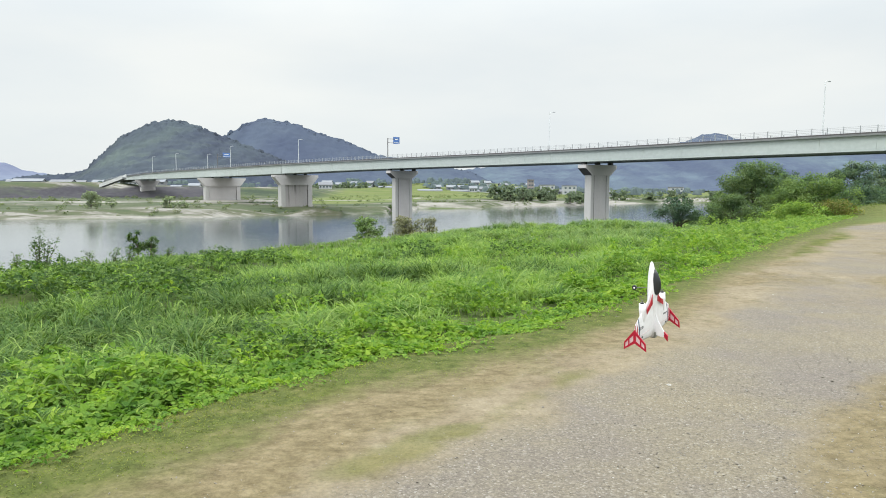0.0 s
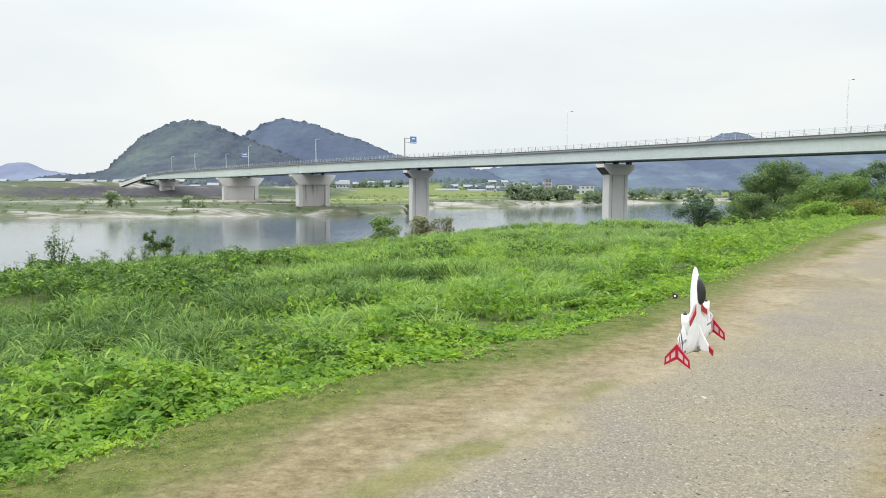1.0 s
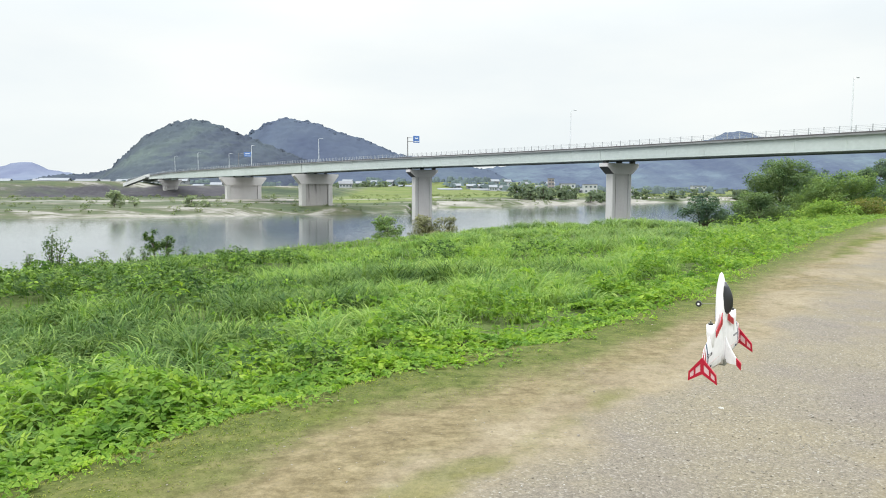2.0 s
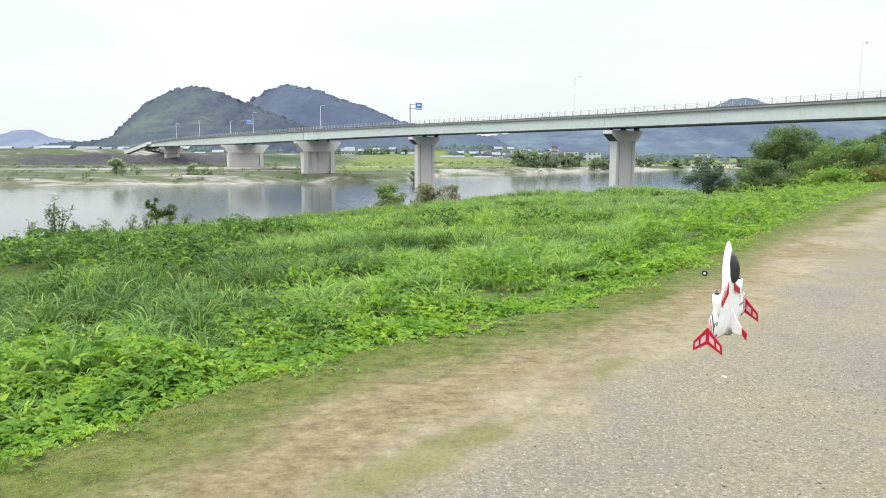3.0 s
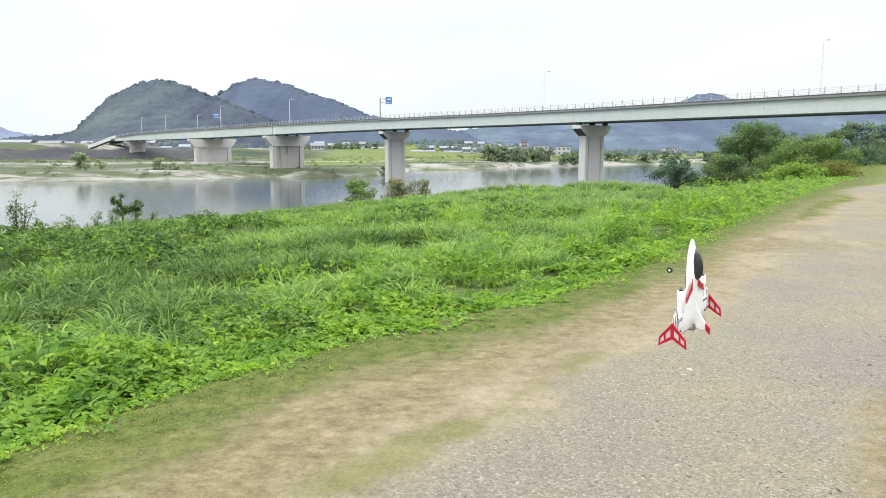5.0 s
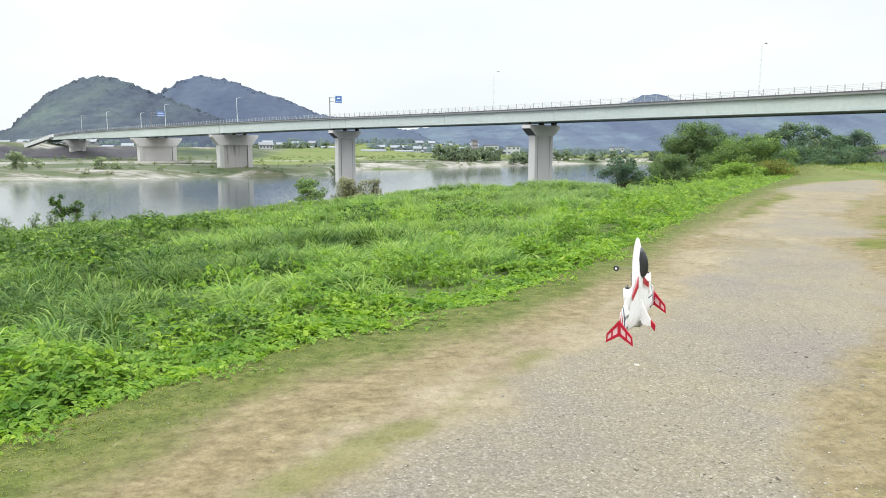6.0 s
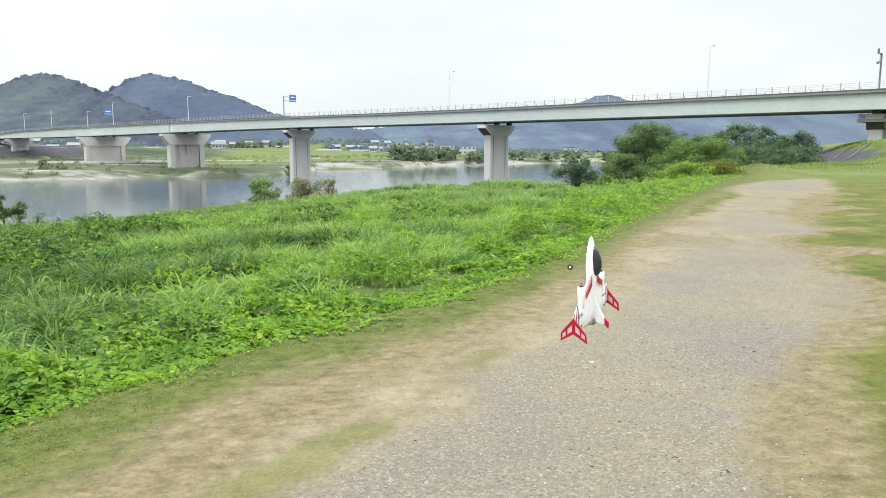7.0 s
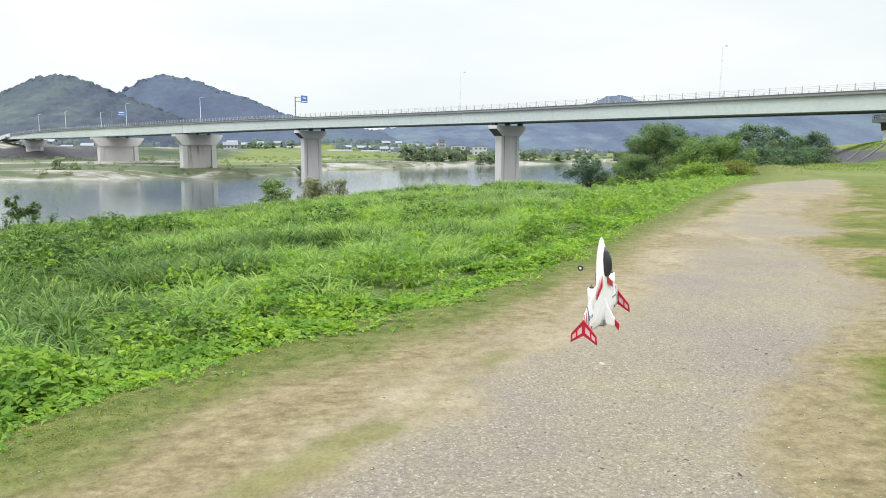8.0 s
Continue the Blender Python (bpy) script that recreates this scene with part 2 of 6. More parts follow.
M_SHORT = leafy("short_grass", [(0.09, 0.115, 0.026), (0.13, 0.15, 0.038), (0.175, 0.175, 0.058), (0.24, 0.21, 0.10)], 0.45, 0.7, 0.6, 0.08)
M_FRINGE = leafy("verge_grass", [(0.12, 0.17, 0.030), (0.165, 0.215, 0.040), (0.21, 0.245, 0.055), (0.27, 0.26, 0.09)], 0.5, 0.7, 0.6, 0.08)
M_CROWN = leafy("tree_leaf", [(0.103, 0.152, 0.078), (0.113, 0.165, 0.084), (0.124, 0.178, 0.090), (0.138, 0.193, 0.099)], 0.50, 0.8, 0.8, 0.03)
M_CROWN_DULL = leafy("dull_leaf", [(0.150, 0.158, 0.088), (0.190, 0.196, 0.110), (0.235, 0.228, 0.138), (0.29, 0.265, 0.175)], 0.38, 0.7, 0.5)
M_CROWN_LIGHT = leafy("light_tree_leaf", [(0.112, 0.168, 0.070), (0.126, 0.186, 0.077), (0.141, 0.205, 0.085), (0.165, 0.230, 0.098)], 0.50, 0.8, 0.8, 0.03)
M_CROWN_DARK = leafy("dark_tree_leaf", [(0.076, 0.118, 0.088), (0.086, 0.131, 0.096), (0.097, 0.144, 0.104), (0.112, 0.160, 0.114)], 0.50, 0.8, 0.6, 0.03)
# tree leaf blued by haze that is painted into the colour
M_CROWN_HAZED = leafy("hazed_tree_leaf", [(0.120, 0.166, 0.139), (0.134, 0.181, 0.150), (0.149, 0.197, 0.161), (0.160, 0.204, 0.168)], 0.50, 0.8, 0.4, 0.03)
# willow leaves across the river, lightened and greyed by haze in the colour
M_SCRUB_HAZED = leafy("hazed_scrub_leaf", [(0.24, 0.285, 0.215), (0.26, 0.305, 0.23), (0.28, 0.325, 0.242), (0.30, 0.345, 0.255)], 0.5, 0.8, 0.15, 0.02, (0.82, 0.86, 0.9), (1.12, 1.1, 1.0))
M_BAR_SCRUB = leafy("bar_scrub_leaf", [(0.10, 0.135, 0.07), (0.13, 0.165, 0.085), (0.165, 0.20, 0.105), (0.20, 0.23, 0.13)], 0.45, 0.8, 0.2, 0.02, (0.8, 0.86, 0.9), (1.12, 1.1, 1.0))
# dark concrete colour that stands in for shade under caps and in slots
M_SHADE_CONCRETE = worn("shade_dark_concrete", (0.068, 0.065, 0.065), (0.048, 0.045, 0.045), 0.95, 2.0, 0.5)
M_BARK = worn("bark", (0.082, 0.061, 0.044), (0.041, 0.034, 0.027), 0.9, 20, 3)
M_CONCRETE = worn("concrete", (0.50, 0.482, 0.482), (0.41, 0.388, 0.392), 0.85, 3.0, 0.25, streak=(1, 1, 0.25))
M_CONCRETE_OLD = worn("stained_concrete", (0.400, 0.378, 0.378), (0.100, 0.090, 0.090), 0.9, 2.0, 0.7, streak=(1, 1, 0.06), edge=(0.50, 0.62))
M_GIRDER = worn("pale_green_paint", (0.440, 0.486, 0.474), (0.385, 0.430, 0.420), 0.5, 1.5, 0.12, streak=(1, 1, 0.4))
# girder paint with underside shade in its colour; also the platform's dark steel
M_STEEL_DARK_SHADED = worn("dark_and_shaded_steel", (0.109, 0.129, 0.122), (0.075, 0.088, 0.085), 0.6, 1.5, 0.2)
M_SLAB = worn("slab_concrete", (0.204, 0.211, 0.214), (0.156, 0.163, 0.167), 0.85, 2.0, 0.3)
# kerb colour kept dark to paint the shadow line along the deck edge
M_KERB = worn("shadow_dark_kerb", (0.10, 0.095, 0.098), (0.065, 0.06, 0.062), 0.9, 2.0, 0.3)
M_RAIL = plain("galvanised_rail", (0.34, 0.355, 0.37), 0.5, 0.2)
# pole colour lightened as if by haze, to blend with the sky
M_POLE = plain("hazed_pole_paint", (0.60, 0.62, 0.64), 0.5, 0.1)
M_ASPHALT = worn("asphalt", (0.055, 0.055, 0.057), (0.04, 0.04, 0.042), 0.9, 12, 0.5)
M_BEARING = plain("dark_bearing", (0.04, 0.04, 0.045), 0.6)


def pebbles():
    m, n, l, b = material("pebble")
    geo = n.new("ShaderNodeNewGeometry")
    l.new(ramp(n, l, geo.outputs["Random Per Island"], [(0.0, (0.140, 0.125, 0.104)), (0.5, (0.178, 0.160, 0.130)), (0.9, (0.222, 0.206, 0.176)), (1.0, (0.34, 0.33, 0.30))]), b.inputs["Base Color"])
    b.inputs["Roughness"].default_value = 0.9
    return m


M_PEBBLE = pebbles()


# ================= mesh helpers =================
def mesh_object(name, verts, faces, mat, parent=None, smooth=False, label=""):
    """One mesh object from arrays of corners and faces."""
    me = bpy.data.meshes.new(name)
    me.from_pydata([tuple(v) for v in verts], [], [tuple(f) for f in faces])
    if mat:
        me.materials.append(mat)
    if smooth:
        me.polygons.foreach_set("use_smooth", [True] * len(me.polygons))
    ob = new(name, me)
    if parent:
        ob.parent = parent
    if label:
        ob["label"] = label
    return ob


def part(name, bm, mat, parent=None, label="", smooth=False):
    me = bpy.data.meshes.new(name)
    bm.normal_update()
    bm.to_mesh(me)
    bm.free()
    if mat:
        me.materials.append(mat)
    if smooth:
        me.polygons.foreach_set("use_smooth", [True] * len(me.polygons))
    ob = new(name, me)
    if parent:
        ob.parent = parent
    if label:
        ob["label"] = label
    return ob


def thing(name, m, label, category, group="", kind=""):
    ob = new(name)
    ob.matrix_world = m
    ob.empty_display_size = 0.2
    return tagged(ob, label, category, group, kind)


def add_box(bm, lo, hi, bevel=0.0, m=None):
    r = bmesh.ops.create_cube(bm, size=1)
    s = Matrix.Translation([(a + b) / 2 for a, b in zip(lo, hi)]) @ Matrix.Diagonal((*[b - a for a, b in zip(lo, hi)], 1))
    bmesh.ops.transform(bm, matrix=(m @ s) if m else s, verts=r["verts"])
    if bevel:
        es = list({e for v in r["verts"] for e in v.link_edges})
        bmesh.ops.bevel(bm, geom=es, offset=bevel, segments=1, affect="EDGES", profile=0.5)
    return bm


def box(lo, hi, bevel=0.0, m=None):
    return add_box(bmesh.new(), lo, hi, bevel, m)


def add_tube(bm, pts, radii, sides=8, cap=True):
    """A round bar along points, with a radius at each."""
    rings = []
    up = Vector((0.3, 0.1, 1)).normalized()
    for k, p in enumerate(pts):
        a = Vector(pts[max(0, k - 1)])
        b = Vector(pts[min(len(pts) - 1, k + 1)])
        d = (b - a).normalized()
        u = d.cross(up)
        if u.length < 0.05:
            u = d.cross(Vector((1, 0, 0)))
        u.normalize()
        w = d.cross(u)
        r = radii[k] if isinstance(radii, (list, tuple)) else radii
        rings.append([bm.verts.new(Vector(p) + (u * math.cos(t) + w * math.sin(t)) * r)
                      for t in [2 * math.pi * j / sides for j in range(sides)]])
    for a, b in zip(rings, rings[1:]):
        for j in range(sides):
            bm.faces.new((a[j], a[(j + 1) % sides], b[(j + 1) % sides], b[j]))
    if cap:
        bm.faces.new(rings[0][::-1])
        bm.faces.new(rings[-1])
    return bm


def tube(pts, radii, sides=8, cap=True):
    return add_tube(bmesh.new(), pts, radii, sides, cap)


def loft(rings, close=True):
    """A skin over rings of corners."""
    bm = bmesh.new()
    vs = [[bm.verts.new(p) for p in r] for r in rings]
    n = len(vs[0])
    for a, b in zip(vs, vs[1:]):
        for j in range(n if close else n - 1):
            bm.faces.new((a[j], a[(j + 1) % n], b[(j + 1) % n], b[j]))
    if close:
        bm.faces.new(vs[0][::-1])
        bm.faces.new(vs[-1])
    return bm


def slab(outline, thick, m=None):
    """A plate: an outline in x, y pulled up by its thickness."""
    bm = bmesh.new()
    lo = [bm.verts.new((x, y, 0)) for x, y in outline]
    hi = [bm.verts.new((x, y, thick)) for x, y in outline]
    n = len(lo)
    bm.faces.new(lo[::-1])
    bm.faces.new(hi)
    for j in range(n):
        bm.faces.new((lo[j], lo[(j + 1) % n], hi[(j + 1) % n], hi[j]))
    if m:
        bmesh.ops.transform(bm, matrix=m, verts=bm.verts)
    return bm


def fast_mesh(name, verts, loops, sizes, mat, smooth=True):
    """A mesh from flat arrays, for many small pieces at once."""
    me = bpy.data.meshes.new(name)
    me.vertices.add(len(verts))
    me.vertices.foreach_set("co", np.asarray(verts, np.float32).ravel())
    me.loops.add(len(loops))
    me.loops.foreach_set("vertex_index", np.asarray(loops, np.int32))
    me.polygons.add(len(sizes))
    me.polygons.foreach_set("loop_start", np.concatenate([[0], np.cumsum(sizes)[:-1]]).astype(np.int32))
    me.polygons.foreach_set("use_smooth", np.full(len(sizes), smooth))
    me.update(calc_edges=True)
    me.materials.append(mat)
    return me


def many(name, pieces, faces, mat, smooth=False):
    """pieces: (n, k, 3) corners; faces: the faces of one piece."""
    n, k, _ = pieces.shape
    one = np.array([i for f in faces for i in f])
    loops = (np.arange(n)[:, None] * k + one[None, :]).ravel()
    return fast_mesh(name, pieces.reshape(-1, 3), loops, np.tile([len(f) for f in faces], n), mat, smooth)


class Lattice:
    """Smooth random values over the plan, quick to read for many places at once."""

    def __init__(self, seed, size=256):
        self.g = np.random.default_rng(seed).random((size, size)) * 2 - 1
        self.n = size

    def at(self, x, y):
        x, y = np.asarray(x, float), np.asarray(y, float)
        i, j = np.floor(x).astype(int), np.floor(y).astype(int)
        u, v = x - i, y - j
        u, v = u * u * (3 - 2 * u), v * v * (3 - 2 * v)
        g, n = self.g, self.n
        a, b = g[i % n, j % n], g[(i + 1) % n, j % n]
        c, d = g[i % n, (j + 1) % n], g[(i + 1) % n, (j + 1) % n]
        return (a * (1 - u) + b * u) * (1 - v) + (c * (1 - u) + d * u) * v

    def rough(self, x, y, octaves=4):
        x, y = np.asarray(x, float), np.asarray(y, float)
        s, k = 0, 1.0
        for o in range(octaves):
            s = s + k * self.at(x * 2 ** o + 17 * o, y * 2 ** o + 31 * o)
            k *= 0.5
        return s


N1, N2, N3 = Lattice(1), Lattice(2), Lattice(3)


# ================= the plan =================
# edges in plan: left side of the track, its right side, the brink of the bank, the far shore
LEFT = ((-40, -46), (-6, -1.6), (-2.2, 3.4), (-1.4, 4.4), (-0.4, 5.7), (1.2, 6.9), (3.7, 10.0), (7.4, 15.4), (11.4, 21.0), (16, 27.2), (24, 37.6), (60, 89), (300, 434))
RIGHT = ((-40, -51.6), (-1.2, -2.7), (2.17, 1.9), (2.64, 2.6), (3.48, 3.85), (4.71, 5.55), (5.9, 7.1), (6.6, 8.0), (6.95, 8.95), (7.6, 9.5), (8.3, 10.25), (10.4, 13.0), (13, 16.5), (15.8, 19.8), (20.2, 25.4), (25.5, 32.2), (33, 42.5), (60, 81), (300, 426))
BRINK = ((-200, -130), (-30, 4), (-16, 14.5), (-11.6, 19.2), (-8.7, 23.5), (-6, 27.3), (-2, 31.2), (3, 34.5), (10, 41), (14.5, 46), (24, 62), (60, 116), (120, 205), (400, 620))
SHORE = ((-900, 60), (-300, 170), (-142, 228), (-119, 236), (-76, 250), (-52, 270), (-35, 271), (-14, 290), (0, 350), (33, 368), (72, 415), (95, 430), (135, 460), (300, 560), (900, 900))
WATER_Z = -9.5
ALONG, ACROSS = (0.57, 0.82), (0.82, -0.57)


def line(pts, x):
    return np.interp(x, [p[0] for p in pts], [p[1] for p in pts])


def plan(x, y):
    """Distances in the plan: into the bank's growth, into the right-hand grass, past the brink, past the far shore, out to the levee."""
    x, y = np.asarray(x, float), np.asarray(y, float)
    return ((y - line(LEFT, x)) * 0.6, (line(RIGHT, x) - y) * 0.6, (y - line(BRINK, x)) * 0.75,
            (y - line(SHORE, x)) * 0.85 + 5 * N1.rough(x * 0.035 + 8, y * 0.05, 3) * step(y, 150, 220), x * ACROSS[0] + y * ACROSS[1])


def step(a, lo, hi):
    t = np.clip((a - lo) / (hi - lo), 0, 1)
    return t * t * (3 - 2 * t)


def islet(x, y):
    """A low green hummock in the shallows before the bridge pier."""
    return np.exp(-(((x + 34) / 24) ** 2 + ((y - 270) / 5) ** 2))


def levee_foot(al):
    """Where the levee's slope begins; farther along it comes nearer to the river."""
    return 7.5 - 4.3 * step(al, 78, 108)


def shoal(x, y):
    """A low gravel bar in mid-stream."""
    return np.exp(-(((x - 47) / 17) ** 2 + ((y - 284) / 6) ** 2))


def tail(al):
    """Middle and half width of the track where it narrows and bends away."""
    at = (26, 30, 34, 38, 41, 43, 44)
    return np.interp(al, at, (-0.25, 0.0, 0.25, 1.05, 1.65, 1.85, 2.2)), np.interp(al, at, (1.95, 1.9, 1.7, 1.05, 0.75, 0.4, -1))


def height(x, y):
    x, y = np.asarray(x, float), np.asarray(y, float)
    dl, dr, db, ds, lv = plan(x, y)
    z = 0.015 * N1.rough(x * 0.8, y * 0.8, 3) * step(np.hypot(x, y), 60, 20)
    z = z - 0.10 * step(dl, 0, 0.6) - 0.40 * step(dl, 0.3, 5) - 0.35 * step(dl, 3, 18) * step(x, 5, -5)
    z = z - 0.45 * step(x * ALONG[0] + y * ALONG[1], 38, 45) * step(dl, 0.8, 6) - 0.45 * step(x, 10.5, 15.5) * step(dl, 3, 8)
    z = z + 0.10 * N2.rough(x * 0.35, y * 0.35, 3) * step(dl, 0.5, 3) * step(db, 4, 0)
    z = z + 0.6 * np.exp(-(((x - 28.2) / 2.2) ** 2 + ((y - 41.8) / 2.2) ** 2))
    z = z + 0.04 * step(dr, 0, 0.4) + 0.10 * step(dr, 1, 8)
    z = z + 2.75 * step(lv - levee_foot(x * ALONG[0] + y * ALONG[1]), 0, 11) * step(dl, 1, 0)
    bank = np.clip((db + 0.3) / 1.7, 0, 9.6)
    z = z - bank + 1.15 * shoal(x, y)
    # the far side: bars, flood plain, levee
    far = -11 + 1.8 * step(ds, -6, 2) + 2.2 * step(ds, 1, 14) + 1.2 * step(ds, 20, 110) + 0.35 * N3.rough(x * 0.03, y * 0.05, 3) * step(ds, 0, 10) + 0.9 * N2.rough(x * 0.025 + 5, y * 0.04, 2) * step(ds, -7, -2) * step(ds, 12, 3)
    far = far + 3.2 * islet(x, y)
    far = far + (9.5 - 2.9 * step(x, -215, -188)) * step(ds, 195, 235) * step(x, -45, -100) + 6.3 * step(ds, 190, 360) * (1 - step(x, -45, -100)) * step(x, 190, 100) + 4.5 * step(y, 690, 800) * step(x, 190, 100)
    far = far - 2.0 * step(ds, 262, 300) * step(x, -45, -100)
    return np.where(ds > -8, np.maximum(z, far), z)


def ground():
    def axis(stops):
        out = []
        for a, b, s in stops:
            out += list(np.arange(a, b, s))
        return np.array(out + [stops[-1][1]])

    xs = axis([(-4500, -1000, 250), (-1000, -300, 50), (-300, -60, 8), (-60, -16, 1.5), (-16, -5, 0.35), (-5, 9, 0.14), (9, 30, 0.4), (30, 130, 2.5), (130, 400, 15), (400, 1000, 60), (1000, 4500, 250)])
    ys = axis([(-300, -40, 20), (-40, -6, 1.5), (-6, 0, 0.3), (0, 13, 0.14), (13, 48, 0.35), (48, 140, 2), (140, 560, 5), (560, 1000, 30), (1000, 4800, 200)])
    X, Y = np.meshgrid(xs, ys, indexing="ij")
    Z = height(X, Y)
    nx, ny = X.shape
    idx = np.arange(nx * ny).reshape(nx, ny)
    quads = np.stack([idx[:-1, :-1], idx[1:, :-1], idx[1:, 1:], idx[:-1, 1:]], -1).reshape(-1, 4)
    me = bpy.data.meshes.new("ground")
    me.vertices.add(nx * ny)
    me.vertices.foreach_set("co", np.stack([X, Y, Z], -1).ravel())
    me.loops.add(quads.size)
    me.loops.foreach_set("vertex_index", quads.ravel())
    me.polygons.add(len(quads))
    me.polygons.foreach_set("loop_start", np.arange(len(quads)) * 4)
    me.polygons.foreach_set("use_smooth", np.ones(len(quads), bool))
    me.update(calc_edges=True)
    me.materials.append(M_GROUND)
    x, y = X.ravel(), Y.ravel()
    dl, dr, db, ds, lv = plan(x, y)
    w = np.where((dl < 0) & (dr < 0), -dl / np.maximum(1e-3, -dl - dr), np.where(dl >= 0, -0.2, 1 + np.clip(0.28 * dr, 0, 0.5)))
    al = x * ALONG[0] + y * ALONG[1]
    cen, half = tail(al)
    lens = half - np.abs(lv - cen) + 0.25 * N2.rough(x * 0.5, y * 0.5, 3)
    lean, close = step(al, 13, 24), step(al, 4.0, 1.5)
    early = step(al + 2.5 * N1.rough(x * 0.3, y * 0.3, 3), 32, 25)
    w = w + np.where((dl < 0.4) & (dr < 0.6), (0.055 + 0.06 * step(w, 0.6, 0.9)) * N1.rough(x * 0.45, y * 0.45 + 3, 3) + 0.05 * step(w, 0.62, 0.9) * N3.rough(x * 0.95, y * 0.95, 3) + 0.03 * N2.rough(x * 1.7, y * 1.7, 3), 0)
    on = (dl < 0.6) & (dr < 60)
    masks = {
        "bars": np.maximum(step(ds, -4, 4), step(islet(x, y), 0.15, 0.3)) * (1 - 0.8 * step(ds + 12 * N2.rough(x * 0.02, y * 0.03, 3), 35, 75) * step(x, -85, -50)),
        "turf": np.where(on, 1 - step(dl, 0.25, 0.6), 0) * step(ds, 0, -20) * (1 - step(al + 6 * N1.rough(x * 0.12, y * 0.12, 3), 34, 56)),
        "dirt": np.where((dl < 0.3) & (dr < 0.9), step(w, 0.06 + 0.2 * lean, 0.27 + 0.2 * lean) * step(w, 1.06 - 0.10 * lean, 0.84 - 0.10 * lean), 0) * early + 0.9 * step(al, 26, 31) * step(lens, -0.9, 0.2) * (dl < 0),
        "fringe": np.where((dl < 0.8) & (dr < 0), np.clip((dl + 0.15 * N2.rough(x * 0.9, y * 0.9, 3) + 0.6 + 0.65 * close + 0.035 * al) / (0.5 + 0.5 * close + 0.035 * al), 0, 1), 0),
        "dry": np.where((dl < 0) & (dr < 0.9), np.maximum(np.exp(-((w - 0.13 - 0.08 * close) / (0.10 + 0.08 * close)) ** 2) * 0.95, np.maximum(np.exp(-((w - 0.95) / 0.13) ** 2) * 0.85, 1.15 * step(N3.rough(x * 0.5 + 20, y * 0.7, 4), 0.12, 0.36) * step(al, 8, 12))), 0) * early,
        "streak": np.where((dl < 0) & (dr < 0), np.exp(-((w - 0.315) / 0.045) ** 2) * (0.55 + 0.6 * step(N3.rough(x * 1.1, y * 1.1 + 4, 3), -0.15, 0.25)) * step(al, 1.5, 2.8) * step(al, 7.0, 4.8), 0),
        "gravel": np.where((dl < 0) & (dr < 0.3), step(w, 0.24, 0.48) * step(w, 1.03 - 0.08 * lean, 0.78) * (0.42 + 0.58 * step(al, 15, 6)), 0) * early + 0.8 * np.exp(-(((x - 9.3) / 1.1) ** 2 + ((y - 13.2) / 1.3) ** 2)) * (dl < -0.5) * (dr < -0.2) + step(al, 28, 33) * step(lens, -0.1, 0.5) * 0.95,
        "meadow": np.maximum(step(ds, 6, 14), np.maximum(step(lv, 8, 11) * step(dr, 4, 12), step(al + 5 * N1.rough(x * 0.12, y * 0.12, 3) + 6 * step(dr, 1, 6), 24, 44) * step(db, 3, 0) * step(dl, 0.2, -0.4))),
        "sand": 1.4 * shoal(x, y) + (1 - 1.6 * islet(x, y)) * np.maximum(step(ds, -4, 0) * step(ds, 9, 3) * (0.98 + 0.75 * N1.rough(x * 0.03, y * 0.06, 3)), np.maximum(step(ds, 76, 84) * step(ds, 112, 104) * (0.68 + 0.5 * N3.rough(x * 0.04, y * 0.09, 3)) * step(x, 30, -20), step(ds, 4, 8) * step(ds, 46, 34) * step(x, -25, 5) * (0.44 + 0.7 * N2.rough(x * 0.03, y * 0.06 + 9, 3)))),
        "stone": np.maximum(step(lv - levee_foot(al), -1.5, 0) * step(lv - levee_foot(al), 5.9, 5.0) * step(al, 84, 92) * step(al, 190, 170),
                            step(ds, 188, 200) * np.maximum(step(ds, 226, 216), step(x, -196, -190) * step(x, -100, -106) * step(ds, 250, 244)) * step(x, -121, -132) * step(x, -300, -215) * (0.95 + 0.4 * N3.rough(x * 0.03, y * 0.08, 3))),
    }
    for k, v in masks.items():
        me.attributes.new(k, "FLOAT", "POINT").data.foreach_set("value", v.astype(np.float32))
    return tagged(new("ground", me), "riverside ground with a gravel track and grassy banks", "ground", kind="structure")


ground()

me = bpy.data.meshes.new("water")
me.from_pydata([(-1500, -300, WATER_Z), (1500, -300, WATER_Z), (1500, 1200, WATER_Z), (-1500, 1200, WATER_Z)], [], [(0, 1, 2, 3)])
me.materials.append(M_WATER)
tagged(new("water", me), "calm grey-green river reflecting the pale sky", "river", kind="structure")


# ================= hills =================
DOME = np.array([(0, 0, 1)] + [(r * math.cos(2 * math.pi * (k + o) / 7), r * math.sin(2 * math.pi * (k + o) / 7), z) for r, z, o in ((0.62, 0.75, 0), (1.0, -0.3, 0.5)) for k in range(7)])
DOME_FACES = [(0, 1 + k, 1 + (k + 1) % 7) for k in range(7)] + [(a + k, b + k, b + (k + 1) % 7, a + (k + 1) % 7) for a, b in ((1, 8),) for k in range(7)]


def dome_crowns(rng, pos, rad, mat, name="tree_crowns", tall=0.85):
    """Rounded uneven tree tops seen from far off, many at once."""
    n = len(pos)
    p = DOME[None] * (0.78 + 0.44 * rng.random((n, len(DOME), 1))) * np.stack([rad, rad, rad * tall * (0.75 + 0.5 * rng.random(n))], -1)[:, None, :]
    return tagged(new(name, many(name, p + pos[:, None, :], DOME_FACES, mat, True)), "rounded tree crowns along the ridge", kind="stuff")


